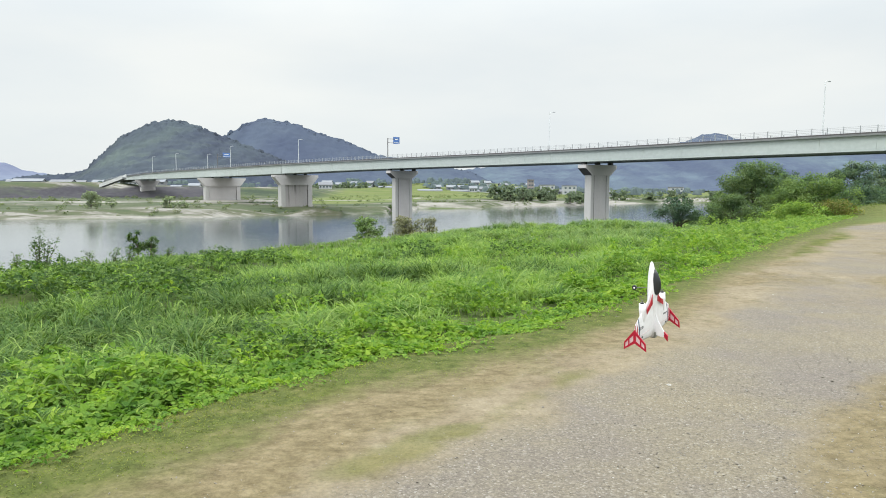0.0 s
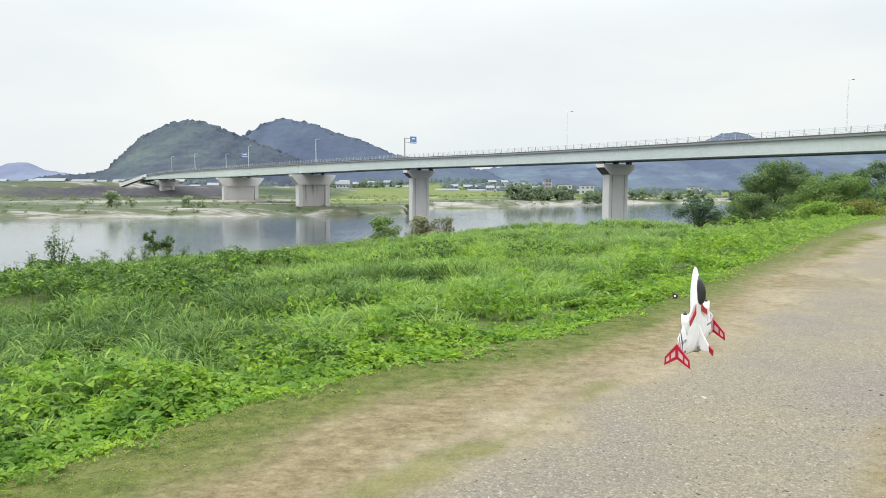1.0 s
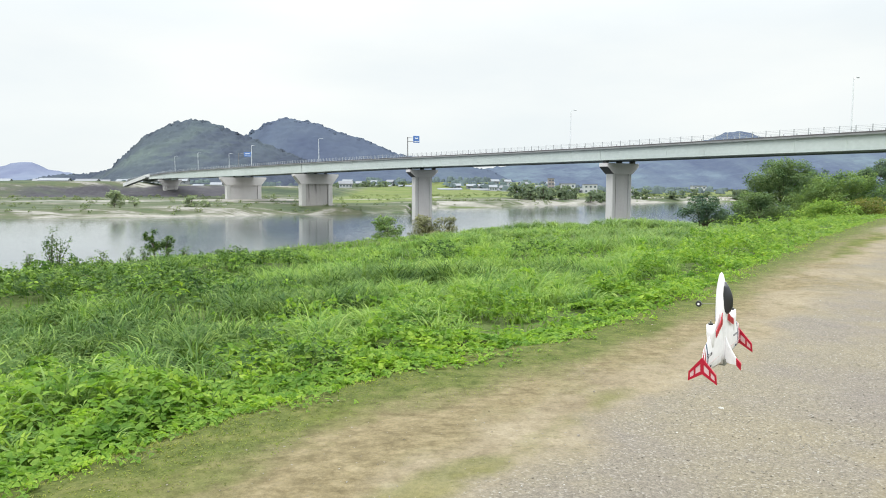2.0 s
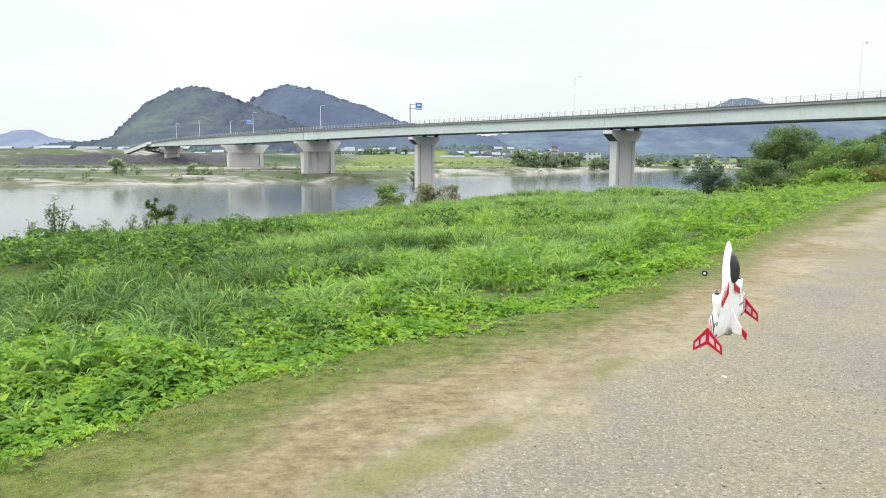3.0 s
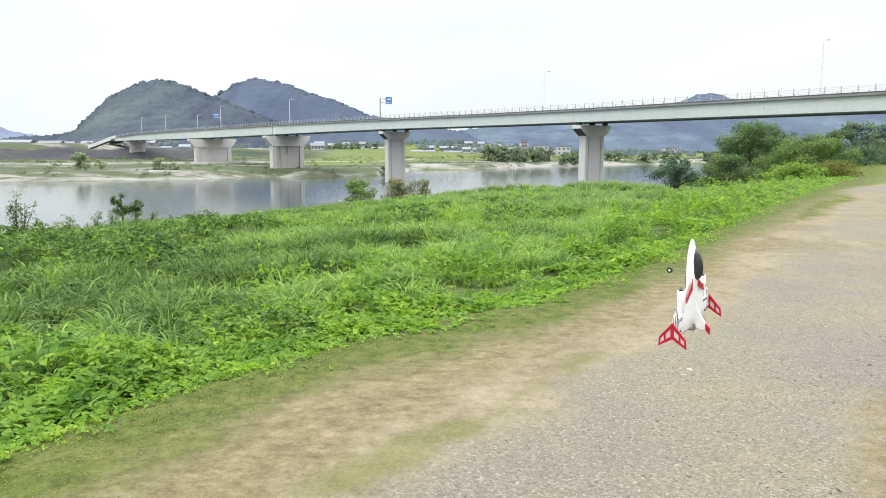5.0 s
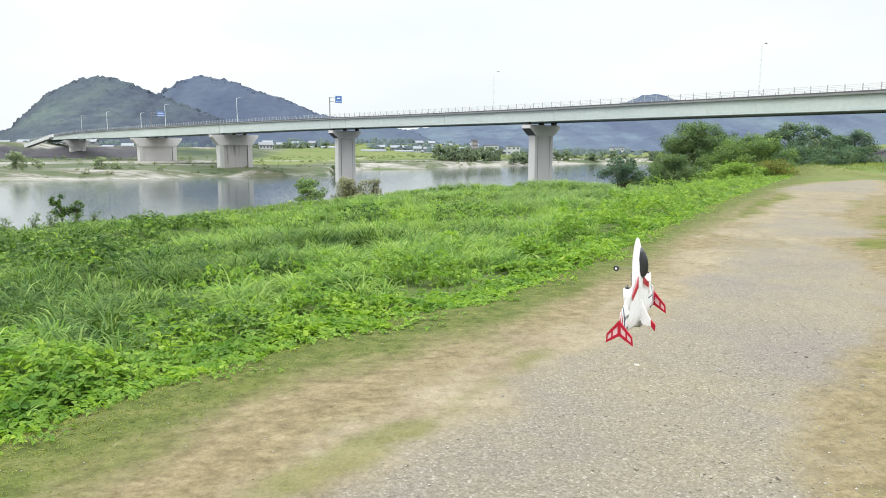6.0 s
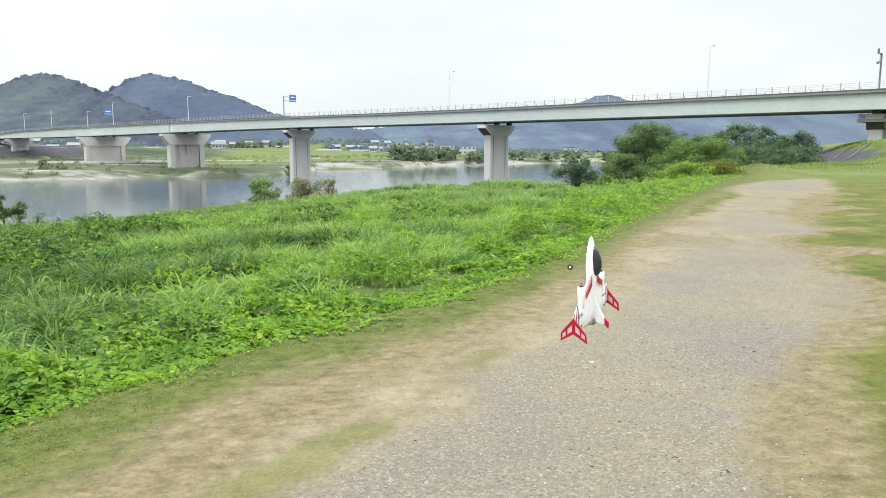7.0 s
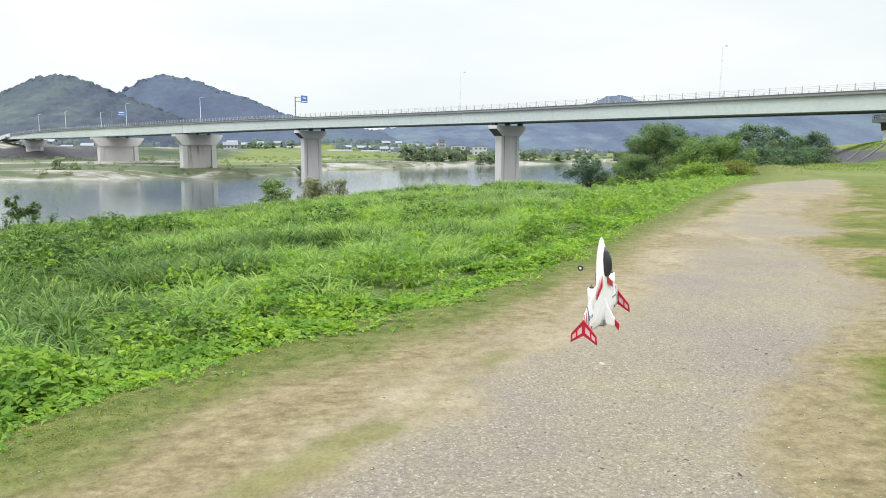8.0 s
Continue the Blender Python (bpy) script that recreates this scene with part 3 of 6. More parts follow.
def hill(name, ridge, y0, deep_front, deep_back, base, mat, step_m, crown, seed, label, uneven=0.55, belt=None, pales=(), count=3000):
    """A wooded hill: a ridge line (x, height) that falls off to both sides, with tree crowns for a surface."""
    x0, x1 = ridge[0][0], ridge[-1][0]
    xs = np.arange(x0, x1 + step_m, step_m)
    ys = np.concatenate([np.arange(y0 - deep_front, y0, step_m), np.arange(y0, y0 + deep_back + step_m, step_m * 3)])
    X, Y = np.meshgrid(xs, ys, indexing="ij")
    top = np.interp(X, [p[0] for p in ridge], [p[1] for p in ridge])
    t = np.where(Y < y0, (y0 - Y) / deep_front, (Y - y0) / deep_back)
    fall = np.clip(1 - t, 0, 1) ** 1.15
    L = Lattice(seed)
    X = X * (0.25 + 0.75 * Y / y0)
    Z = base + (top - base) * fall * (1 + 0.10 * L.rough(X / 60, Y / 60, 3) * t)
    grow = np.clip((Z - base) / 6, 0, 1)
    c = np.abs(L.at(X / crown, Y / crown)) * 1.2 + np.abs(L.at(X / crown * 2.3 + 9, Y / crown * 2.3)) * 0.7
    Z = Z + grow * crown * uneven * (c - 0.5)
    nx, ny = X.shape
    idx = np.arange(nx * ny).reshape(nx, ny)
    quads = np.stack([idx[:-1, :-1], idx[1:, :-1], idx[1:, 1:], idx[:-1, 1:]], -1).reshape(-1, 4)
    ob = mesh_object(name, np.stack([X, Y, Z], -1).reshape(-1, 3).tolist(), quads.tolist(), mat, smooth=True)
    pale = np.zeros(X.shape)
    if belt:
        (bx, bz), (ex, ez), wide = belt
        off = (Z - bz) - (X - bx) * (ez - bz) / (ex - bx)
        pale = np.exp(-((off + 6 * L.rough(X / 25, Y / 25, 3)) / wide) ** 2) * step(X, ex + 25, ex - 10)
    for px, pz, rx, rz in pales:
        pale = np.maximum(pale, np.exp(-((X - px) / rx) ** 2 - ((Z - pz) / rz) ** 2) * np.clip(0.45 + 1.5 * L.rough(X / 22, Y / 22 + Z / 7, 3), 0, 1.2))
    ob.data.attributes.new("belt", "FLOAT", "POINT").data.foreach_set("value", pale.ravel().astype(np.float32))
    if not count:
        return tagged(ob, label, "hill", "hills", "structure")
    rng = np.random.default_rng(seed + 40)
    near = np.flatnonzero((grow.ravel() > 0.4) & (np.abs(Y.ravel() - y0) < 12))
    at = rng.choice(near, count)
    pos = np.stack([X, Y, Z], -1).reshape(-1, 3)[at] + rng.normal(0, step_m * 0.5, (count, 3)) * (1, 1, 0)
    rad = crown * (0.30 + 0.26 * rng.random(count))
    crowns = dome_crowns(rng, pos - np.outer(rad, (0, 0, 0.85)), rad, mat)
    crowns.data.attributes.new("belt", "FLOAT", "POINT").data.foreach_set("value", np.repeat(pale.ravel()[at], len(DOME)).astype(np.float32))
    crowns.parent = ob
    return tagged(ob, label, "hill", "hills", "structure")


# wood colours carry painted haze: bluer and paler the farther the hill
M_WOOD_NEAR = forest_material("hazed_near_wood", (0.044, 0.053, 0.074), (0.053, 0.063, 0.084), (0.064, 0.076, 0.090), 0.06, 0.35, (1.24, 1.26, 1.10), 1.4)
M_WOOD_MID = forest_material("hazed_mid_wood", (0.056, 0.070, 0.103), (0.063, 0.078, 0.111), (0.072, 0.088, 0.117), 0.03, 0.3)
M_WOOD_BLUE = forest_material("hazed_blue_wood", (0.069, 0.086, 0.124), (0.078, 0.097, 0.135), (0.092, 0.114, 0.144), 0.05, 0.4, (1.28, 1.32, 1.20), 0.8)
# grove leaves greyed with haze put into the colour
M_GROVE_HAZED = leafy("hazed_grove_leaf", [(0.125, 0.162, 0.108), (0.140, 0.180, 0.118), (0.155, 0.196, 0.126), (0.172, 0.214, 0.136)], 0.5, 0.9, 0.3, 0.02, (0.84, 0.88, 0.92), (1.1, 1.1, 1.0))
# woods at the hills' foot, haze again mixed into the colour
M_WOOD_FOOT = forest_material("hazed_foot_wood", (0.070, 0.090, 0.100), (0.082, 0.106, 0.110), (0.098, 0.124, 0.118), 0.08, 0.3)
M_WOOD_FAR = forest_material("hazed_far_wood", (0.112, 0.132, 0.190), (0.136, 0.156, 0.214), (0.156, 0.176, 0.232), 0.01)
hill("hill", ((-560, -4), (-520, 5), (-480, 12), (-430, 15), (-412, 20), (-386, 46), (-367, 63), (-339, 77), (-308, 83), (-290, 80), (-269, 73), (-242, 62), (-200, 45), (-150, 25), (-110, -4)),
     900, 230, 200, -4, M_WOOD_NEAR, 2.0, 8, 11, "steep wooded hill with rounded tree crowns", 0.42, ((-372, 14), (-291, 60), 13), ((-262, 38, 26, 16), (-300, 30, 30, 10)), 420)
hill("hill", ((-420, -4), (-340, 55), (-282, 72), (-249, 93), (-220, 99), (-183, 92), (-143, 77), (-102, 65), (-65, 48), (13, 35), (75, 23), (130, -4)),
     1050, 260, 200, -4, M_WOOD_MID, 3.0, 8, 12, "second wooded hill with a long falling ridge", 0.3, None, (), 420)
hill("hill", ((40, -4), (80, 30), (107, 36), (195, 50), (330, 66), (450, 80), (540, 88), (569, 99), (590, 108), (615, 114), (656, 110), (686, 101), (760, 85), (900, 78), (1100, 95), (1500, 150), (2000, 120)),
     1500, 420, 300, -4, M_WOOD_BLUE, 9, 15, 13, "long wooded mountainside across the river, blued with painted haze", 0.28, None, ((408, 15, 26, 9), (230, 26, 70, 16), (330, 40, 90, 14), (850, 48, 60, 16), (330, 22, 40, 10), (640, 40, 50, 12), (470, 20, 30, 8), (150, 18, 30, 8)), 0)
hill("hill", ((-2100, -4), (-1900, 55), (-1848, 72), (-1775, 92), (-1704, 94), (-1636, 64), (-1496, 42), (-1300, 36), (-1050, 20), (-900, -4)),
     3000, 500, 300, -4, M_WOOD_FAR, 22, 10, 14, "far mountain paled and blued with painted haze", 0.3, None, (), 0)


# ================= the bridge =================
P3 = Vector((42.2, 165.0, 0))
D = Vector((-0.583, 0.812, 0)).normalized()
NEAR = Vector((-D.y, D.x, 0))
TOP = ((-240, 10.9), (-160, 10.75), (-80, 10.5), (-32, 10.35), (0, 10.22), (35, 10.25), (75, 10.4), (114, 10.5), (163, 10.52), (217, 10.3), (293, 9.95), (362, 9.3), (414, 7.7), (483, 4.4), (560, 3.6))
DEEP = ((-240, 3.1), (-80, 2.92), (0, 2.85), (35, 2.95), (75, 3.1), (114, 3.4), (163, 3.85), (220, 4.1), (293, 4.2), (362, 3.6), (414, 2.3), (560, 1.6))
BRIDGE_M = Matrix(((-D.x, -NEAR.x, 0, P3.x), (-D.y, -NEAR.y, 0, P3.y), (0, 0, 1, 0), (0, 0, 0, 1)))
# in the bridge's own axes x runs from the far bank to the near one, y away from the viewer's side


def top_at(s):
    return float(np.interp(s, [p[0] for p in TOP], [p[1] for p in TOP]))


def deep_at(s):
    return float(np.interp(s, [p[0] for p in DEEP], [p[1] for p in DEEP]))


def girder_run(y0, y1, s0, s1, lo, hi, gap=6.0):
    """A plate under the deck whose foot follows the girder's depth; lo and hi are heights over that foot (hi None: up to the slab)."""
    n = max(1, int((s1 - s0) / gap))
    rings = []
    for k in range(n + 1):
        s = s0 + (s1 - s0) * k / n
        foot = top_at(s) - deep_at(s)
        up = top_at(s) - 0.364 if hi is None else foot + hi
        rings.append([(-s, y0, foot + lo), (-s, y1, foot + lo), (-s, y1, up), (-s, y0, up)])
    return loft(rings)


def sweep(section, s0, s1, gap=9.0):
    """A section (y, z below the road's edge) drawn along the bridge; s is counted towards the far bank."""
    n = max(1, int(abs(s1 - s0) / gap))
    return loft([[(-s, y, top_at(s) + z) for y, z in section] for s in [s0 + (s1 - s0) * k / n for k in range(n + 1)]])


bridge = thing("road_bridge", BRIDGE_M, "long pale green steel girder road bridge on concrete piers", "bridge")
HALF = 5.6
S0, S1, S2, S3 = -200.0, 162.0, 332.0, 470.0
part("deck", sweep([(-HALF, -0.36), (HALF, -0.36), (HALF, -0.02), (-HALF, -0.02)], S0, S3), M_SLAB, bridge, "grey concrete deck slab")
part("road_surface", sweep([(-HALF + 0.6, -0.016), (HALF - 0.6, -0.016), (HALF - 0.6, 0.03), (-HALF + 0.6, 0.03)], S0, S3), M_ASPHALT, bridge)
for y in (-HALF, HALF - 0.35):
    part("kerb", sweep([(y - 0.04, -0.08), (y + 0.35, -0.08), (y + 0.35, 0.14), (y - 0.04, 0.14)], S0, S3), M_KERB, bridge, "edge kerb darkened to give its shadow line")
part("edge_fascia", sweep([(-HALF - 0.03, -0.40), (-HALF - 0.004, -0.40), (-HALF - 0.004, -0.084), (-HALF - 0.03, -0.084)], S0, S3), M_SLAB, bridge, "grey concrete edge fascia")
for y in (-HALF + 0.45, HALF - 0.65):
    for s0, s1 in ((S0, 161.8), (162.3, 376.0), (376.5, S3)):
        part("girder", girder_run(y, y + 0.2, s0, s1, 0, None), M_GIRDER, bridge, "pale green steel girder")
        # shade along the girder's foot is painted into the flange colour
        part("bottom_flange", girder_run(y - 0.25, y + 0.45, s0, s1, -0.09, -0.004), M_STEEL_DARK_SHADED, bridge, "lower flange darkened as in shade")
# stiffeners on the near web
web = bpy.data.meshes.new("web_stiffener")
bm = box((-0.03, -0.12, 0), (0.03, 0.0, 1.0))
bm.to_mesh(web)
bm.free()
web.materials.append(M_GIRDER)
s = S0 + 4
while s < 376:
    if abs(s - 162) > 2:
        ob = new("web_stiffener", web)
        ob.parent = bridge
        ob.location = (-s, -HALF + 0.448, top_at(s) - deep_at(s) + 0.02)
        ob.scale = (1, 0.35, deep_at(s) - 0.45)
    s += 9.0
# shade below the deck, given as the panel's dark colour
part("soffit", sweep([(-HALF + 1.2, -1.5), (HALF - 1.2, -1.5), (HALF - 1.2, -1.2), (-HALF + 1.2, -1.2)], S0, S2), M_STEEL_DARK_SHADED, bridge, "underside panel darkened as in shade")

# railings
for y, name in ((-HALF + 0.14, "near"), (HALF - 0.14, "far")):
    for z in (0.55, 0.85, 1.12):
        part("rail", sweep([(y - 0.02, z - 0.017), (y + 0.02, z - 0.017), (y + 0.02, z + 0.017), (y - 0.02, z + 0.017)], S0, S3), M_RAIL, bridge)
post_me = bpy.data.meshes.new("railing_post")
bm = box((-0.07, -0.06, 0.0), (0.07, 0.06, 1.2), 0.02)
bm.to_mesh(post_me)
bm.free()
post_me.materials.append(M_RAIL)
s = S0 + 1
while s < S3:
    ob = new("railing_post", post_me)
    ob.parent = bridge
    ob.location = (-s, -HALF + 0.14, top_at(s) + 0.1)
    s += 2.6
bm = bmesh.new()
s = S0 + 1
while s < S3:
    add_box(bm, (-s - 0.06, HALF - 0.2, top_at(s) + 0.1), (-s + 0.06, HALF - 0.08, top_at(s) + 1.3))
    s += 2.6
tagged(part("far_railing_posts", bm, M_RAIL, bridge), kind="stuff")


M_CONCRETE_PALE = worn("pale_concrete", (0.449, 0.442, 0.435), (0.381, 0.374, 0.367), 0.8, 3.0, 0.3, streak=(1, 1, 0.25))


def hammer_pier(s, base, mat, wide=5.5, thick=2.0, reach=5.4, label="grey concrete hammerhead pier"):
    """A column with rounded ends across the bridge, a cap that reaches out to both sides, and bearings."""
    p = new("pier")
    p.parent, p.location = bridge, (-s, 0, 0)
    p["label"] = label
    under = top_at(s) - deep_at(s) - 0.1
    ring = []
    for k in range(16):
        a = 2 * math.pi * k / 16
        cx, cy = math.cos(a), math.sin(a)
        ring.append((thick / 2 * cx, (wide / 2 - thick / 2 * 0.35) * (1 if cy > 0.01 else -1) + 0.35 * thick / 2 * cy))
    part("column", loft([[(x * 0.84, y * 0.99, base) for x, y in ring], [(x * 0.84, y * 0.99, under - 1.2) for x, y in ring]]), mat, p)
    for sg in (-1, 1):
        part("end_rib", box((-thick / 2, sg * wide / 2 - 0.55, base), (thick / 2, sg * wide / 2 + 0.55, under - 1.3), 0.1), M_CONCRETE_PALE, p, "pale concrete end rib")
    # a solid dark strip paints the slot's shade
    part("slot", box((-thick * 0.44, -wide / 2 + 0.56, base), (thick * 0.425, -wide / 2 + 0.76, under - 1.4)), M_SHADE_CONCRETE, p, "dark strip for the shade in a slot")
    c = thick / 2 + 0.25
    out = [(-reach, -0.55), (reach, -0.55), (reach, -1.35), (wide / 2 + 0.5, -3.0), (-wide / 2 - 0.5, -3.0), (-reach, -1.35)]
    part("cap", loft([[(-c, y, under + z) for y, z in out], [(c, y, under + z) for y, z in out]]), mat, p, "flared cap beam")
    # thin dark sheets on the cap's sloping undersides paint their shade
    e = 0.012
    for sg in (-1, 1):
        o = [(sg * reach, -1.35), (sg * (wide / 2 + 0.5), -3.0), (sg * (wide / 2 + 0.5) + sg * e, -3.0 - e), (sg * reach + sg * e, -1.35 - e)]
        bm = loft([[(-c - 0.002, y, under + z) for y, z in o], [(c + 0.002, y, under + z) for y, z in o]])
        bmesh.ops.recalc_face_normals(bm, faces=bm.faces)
        part("cap_underside", bm, M_SHADE_CONCRETE, p, "thin dark sheet for the shade under the cap")
    for y in (-reach + 0.75, reach - 0.75, 0):
        part("bearing", box((-0.5, y - 0.5, under - 0.552), (0.5, y + 0.5, under + 0.06), 0.05), M_BEARING, p, "dark bearing block")
    return p


def wall_pier(s, base, mat, wide=11.5, thick=3.0, wall_mat=None, label="broad weathered concrete wall pier"):
    p = new("pier")
    p.parent, p.location = bridge, (-s, 0, 0)
    p["label"] = label
    under = top_at(s) - deep_at(s) - 0.1
    h = thick / 2
    wall_mat = wall_mat or M_CONCRETE
    part("wall", box((-h + 0.5, -wide / 2 + 2.0, base), (h - 0.5, wide / 2 - 2.0, under - 4.602)), wall_mat, p, "recessed wall")
    # dark wedges paint the shade of the recesses beside the columns
    for y in (-wide / 2 + 1.55, wide / 2 - 1.55):
        part("slot", loft([[(-h + 0.3, y - 0.5, base), (h - 0.3, y - 0.5, base), (h - 0.3, y + 1.0, base), (-h + 0.3, y + 1.0, base)], [(-h + 0.3, y - 0.5, under - 6.5), (h - 0.3, y - 0.5, under - 6.5), (h - 0.3, y - 0.3, under - 6.5), (-h + 0.3, y - 0.3, under - 6.5)]]), M_SHADE_CONCRETE, p, "dark wedge for the shade in a tapering recess")
    for y in (-wide / 2 + 1.0, wide / 2 - 1.0):
        part("column", box((-h, y - 1.0, base), (h, y + 1.0, under - 4.602), 0.12), M_CONCRETE_PALE if y < 0 else mat, p)
    o = [(-wide / 2 - 2.8, -0.5), (wide / 2 + 2.8, -0.5), (wide / 2 + 2.8, -1.3), (wide / 2, -4.6), (-wide / 2, -4.6), (-wide / 2 - 2.8, -1.3)]
    part("cap", loft([[(-h - 0.1, y, under + z) for y, z in o], [(h + 0.1, y, under + z) for y, z in o]]), mat, p, "flared cap beam")
    for y in (-4.6, 0, 4.6):
        part("bearing", box((-0.5, y - 0.5, under - 0.502), (0.5, y + 0.5, under + 0.06), 0.05), M_BEARING, p, "dark bearing block")
    return p


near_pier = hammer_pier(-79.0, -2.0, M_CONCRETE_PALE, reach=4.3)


def platform(pier, s):
    """A railed inspection platform round a pier's cap, and a drain pipe down the column."""
    z = top_at(s) - deep_at(s) - 1.9
    part("inspection_platform", box((-2.3, -4.7, z), (2.3, 4.7, z + 0.14)), M_STEEL_DARK_SHADED, pier, "dark steel inspection platform")
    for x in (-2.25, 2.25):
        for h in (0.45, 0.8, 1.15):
            part("platform_rail", box((x - 0.03, -4.7, z + h), (x + 0.03, 4.7, z + h + 0.06)), M_STEEL_DARK_SHADED, pier)
        part("kick_plate", box((x - 0.02, -4.7, z + 0.144), (x + 0.02, 4.7, z + 0.5)), M_STEEL_DARK_SHADED, pier)
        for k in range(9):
            part("platform_post", box((x - 0.05, -4.65 + k * 1.14, z + 0.142), (x + 0.05, -4.55 + k * 1.14, z + 1.25)), M_RAIL if k == 0 else M_STEEL_DARK_SHADED, pier)
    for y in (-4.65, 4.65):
        part("kick_plate", box((-2.2, y - 0.02, z + 0.144), (2.2, y + 0.02, z + 0.5)), M_STEEL_DARK_SHADED, pier)
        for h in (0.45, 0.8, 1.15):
            part("platform_rail", box((-2.2, y - 0.03, z + h), (2.2, y + 0.03, z + h + 0.06)), M_STEEL_DARK_SHADED, pier)
    part("drain_pipe", tube([(-1.25, -1.3, -1.8), (-1.25, -1.3, z - 0.1)], 0.11, 8), M_BEARING, pier, "dark drain pipe")


platform(near_pier, -79.0)
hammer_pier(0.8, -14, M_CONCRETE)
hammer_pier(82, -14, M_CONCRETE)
wall_pier(160, -10, M_CONCRETE, wide=14.0, wall_mat=M_CONCRETE_OLD)
wall_pier(243, -10, M_CONCRETE, wide=18.0)
wall_pier(376, -5, M_CONCRETE, wide=9)


def street_lamp(s, tall, side=-1, label="slim grey street lamp on the bridge"):
    lamp = thing("street_lamp", BRIDGE_M @ Matrix.Translation((-s, side * (HALF - 0.3), top_at(s) + 0.1)), label, "street lamp", "bridge lamps")
    part("pole", tube([(0, 0, 0), (0, 0, tall * 0.5), (0, 0, tall)], [0.12, 0.10, 0.07], 8), M_POLE, lamp)
    part("base_plate", box((-0.2, -0.2, 0), (0.2, 0.2, 0.06), 0.01), M_POLE, lamp)
    part("arm", tube([(0, 0, tall - 0.02), (0, -side * 0.5, tall + 0.15), (0, -side * 1.2, tall + 0.2)], [0.06, 0.05, 0.05], 6), M_POLE, lamp)
    part("luminaire", box((-0.15, min(-side * 1.1, -side * 1.8), tall + 0.12), (0.15, max(-side * 1.1, -side * 1.8), tall + 0.28), 0.05), M_RAIL, lamp)


M_SIGN = plain("blue_sign_face", (0.08, 0.17, 0.42), 0.35)
M_POST_DARK = plain("dark_post_paint", (0.15, 0.145, 0.15), 0.5, 0.2)
M_WHITE = plain("white_paint", (0.8, 0.8, 0.79), 0.45)


def road_sign(s, tall, reach, w, h, label):
    sign = thing("road_sign", BRIDGE_M @ Matrix.Translation((-s, -(HALF - 0.3), top_at(s) + 0.1)), label, "road sign", "bridge signs")
    part("post", tube([(0, 0, 0), (0, 0, tall)], 0.15, 8), M_POST_DARK, sign, "dark steel post")
    for z in (tall - 0.2, tall - 1.4):
        part("arm", tube([(0, 0, z), (0, reach, z)], 0.08, 6), M_POST_DARK, sign)
    panel = part("panel", box((-0.06, reach - 0.3, tall - h + 0.5), (0.06, reach - 0.3 + w, tall + 0.5), 0.02), M_SIGN, sign, "blue direction panel")
    part("border", box((0.062, reach - 0.1, tall - h + 0.8), (0.07, reach - 0.5 + w, tall - h + 0.95)), M_WHITE, panel)
    part("border", box((0.062, reach + 0.3, tall - 0.4), (0.07, reach - 0.9 + w, tall - 0.1)), M_WHITE, panel)


for s, tall in ((-52.6, 8.9), (11.3, 9.0), (145.8, 8.9), (216.8, 9.6), (247.6, 7.0), (298.4, 9.4), (344.5, 9.4)):
    street_lamp(s, tall)
road_sign(82.3, 6.4, 2.4, 2.4, 2.2, "blue direction sign on a cantilever post over the bridge")
road_sign(233.9, 6.9, 3.0, 3.6, 2.2, "wide blue direction sign on a cantilever post")


def signal_post(s, tall):
    """A post beyond the road with two arms and boxes seen from behind."""
    p = thing("signal_post", BRIDGE_M @ Matrix.Translation((-s, HALF - 0.3, top_at(s) + 0.1)), "grey signal post with two short arms on the bridge", "signal post")
    part("post", tube([(0, 0, 0), (0, 0, tall)], [0.17, 0.13], 8), M_POST_DARK, p)
    for z in (tall - 0.1, tall - 1.6):
        part("arm", tube([(0, 0, z), (0, -1.9, z)], 0.08, 6), M_POST_DARK, p)
    part("strut", tube([(0, -0.9, tall - 1.6), (0, -0.9, tall - 0.1)], 0.05, 6), M_POST_DARK, p)
    part("signal_box", box((-0.16, -2.15, tall - 0.3), (0.16, -1.85, tall + 0.6), 0.08), M_POST_DARK, p, "dark signal box seen from behind")
    part("signal_box", box((-0.2, -2.15, tall - 1.85), (0.2, -1.8, tall - 1.45), 0.08), M_SLAB, p)


signal_post(-76.9, 6.5)


# ================= ramps =================
def slope_path(al0, lv0, al1, lv1, wide, label):
    """A pale concrete ramp path laid slantwise on the levee's stone slope, with low side walls."""
    def at(al, lv):
        x, y = al * ALONG[0] + lv * ACROSS[0], al * ALONG[1] + lv * ACROSS[1]
        return x, y, float(height(x, y))
    p = thing("slope_path", Matrix.Translation(at((al0 + al1) / 2, (lv0 + lv1) / 2)), label, "ramp", "paths on the levee")
    inv = p.matrix_world.inverted()
    n = 10
    for name, o0, o1, up in (("path_slab", -wide / 2, wide / 2, 0.10), ("side_wall", -wide / 2 - 0.2, -wide / 2, 0.14), ("side_wall", wide / 2, wide / 2 + 0.2, 0.14)):
        rings = []
        for k in range(n + 1):
            al, lv = al0 + (al1 - al0) * k / n, lv0 + (lv1 - lv0) * k / n
            a, b = Vector(at(al - o0, lv)), Vector(at(al - o1, lv))
            rings.append([inv @ (a + Vector((0, 0, -0.3))), inv @ (b + Vector((0, 0, -0.3))), inv @ (b + Vector((0, 0, up))), inv @ (a + Vector((0, 0, up)))])
        bm = loft(rings)
        bmesh.ops.recalc_face_normals(bm, faces=bm.faces)
        part(name, bm, M_PATH, p)


M_PATH = worn("grey_path_concrete", (0.092, 0.088, 0.092), (0.060, 0.058, 0.062), 0.9, 3.0, 0.6)
slope_path(97, 6.2, 121, 11.0, 1.2, "pale concrete path slanting up the stone slope")
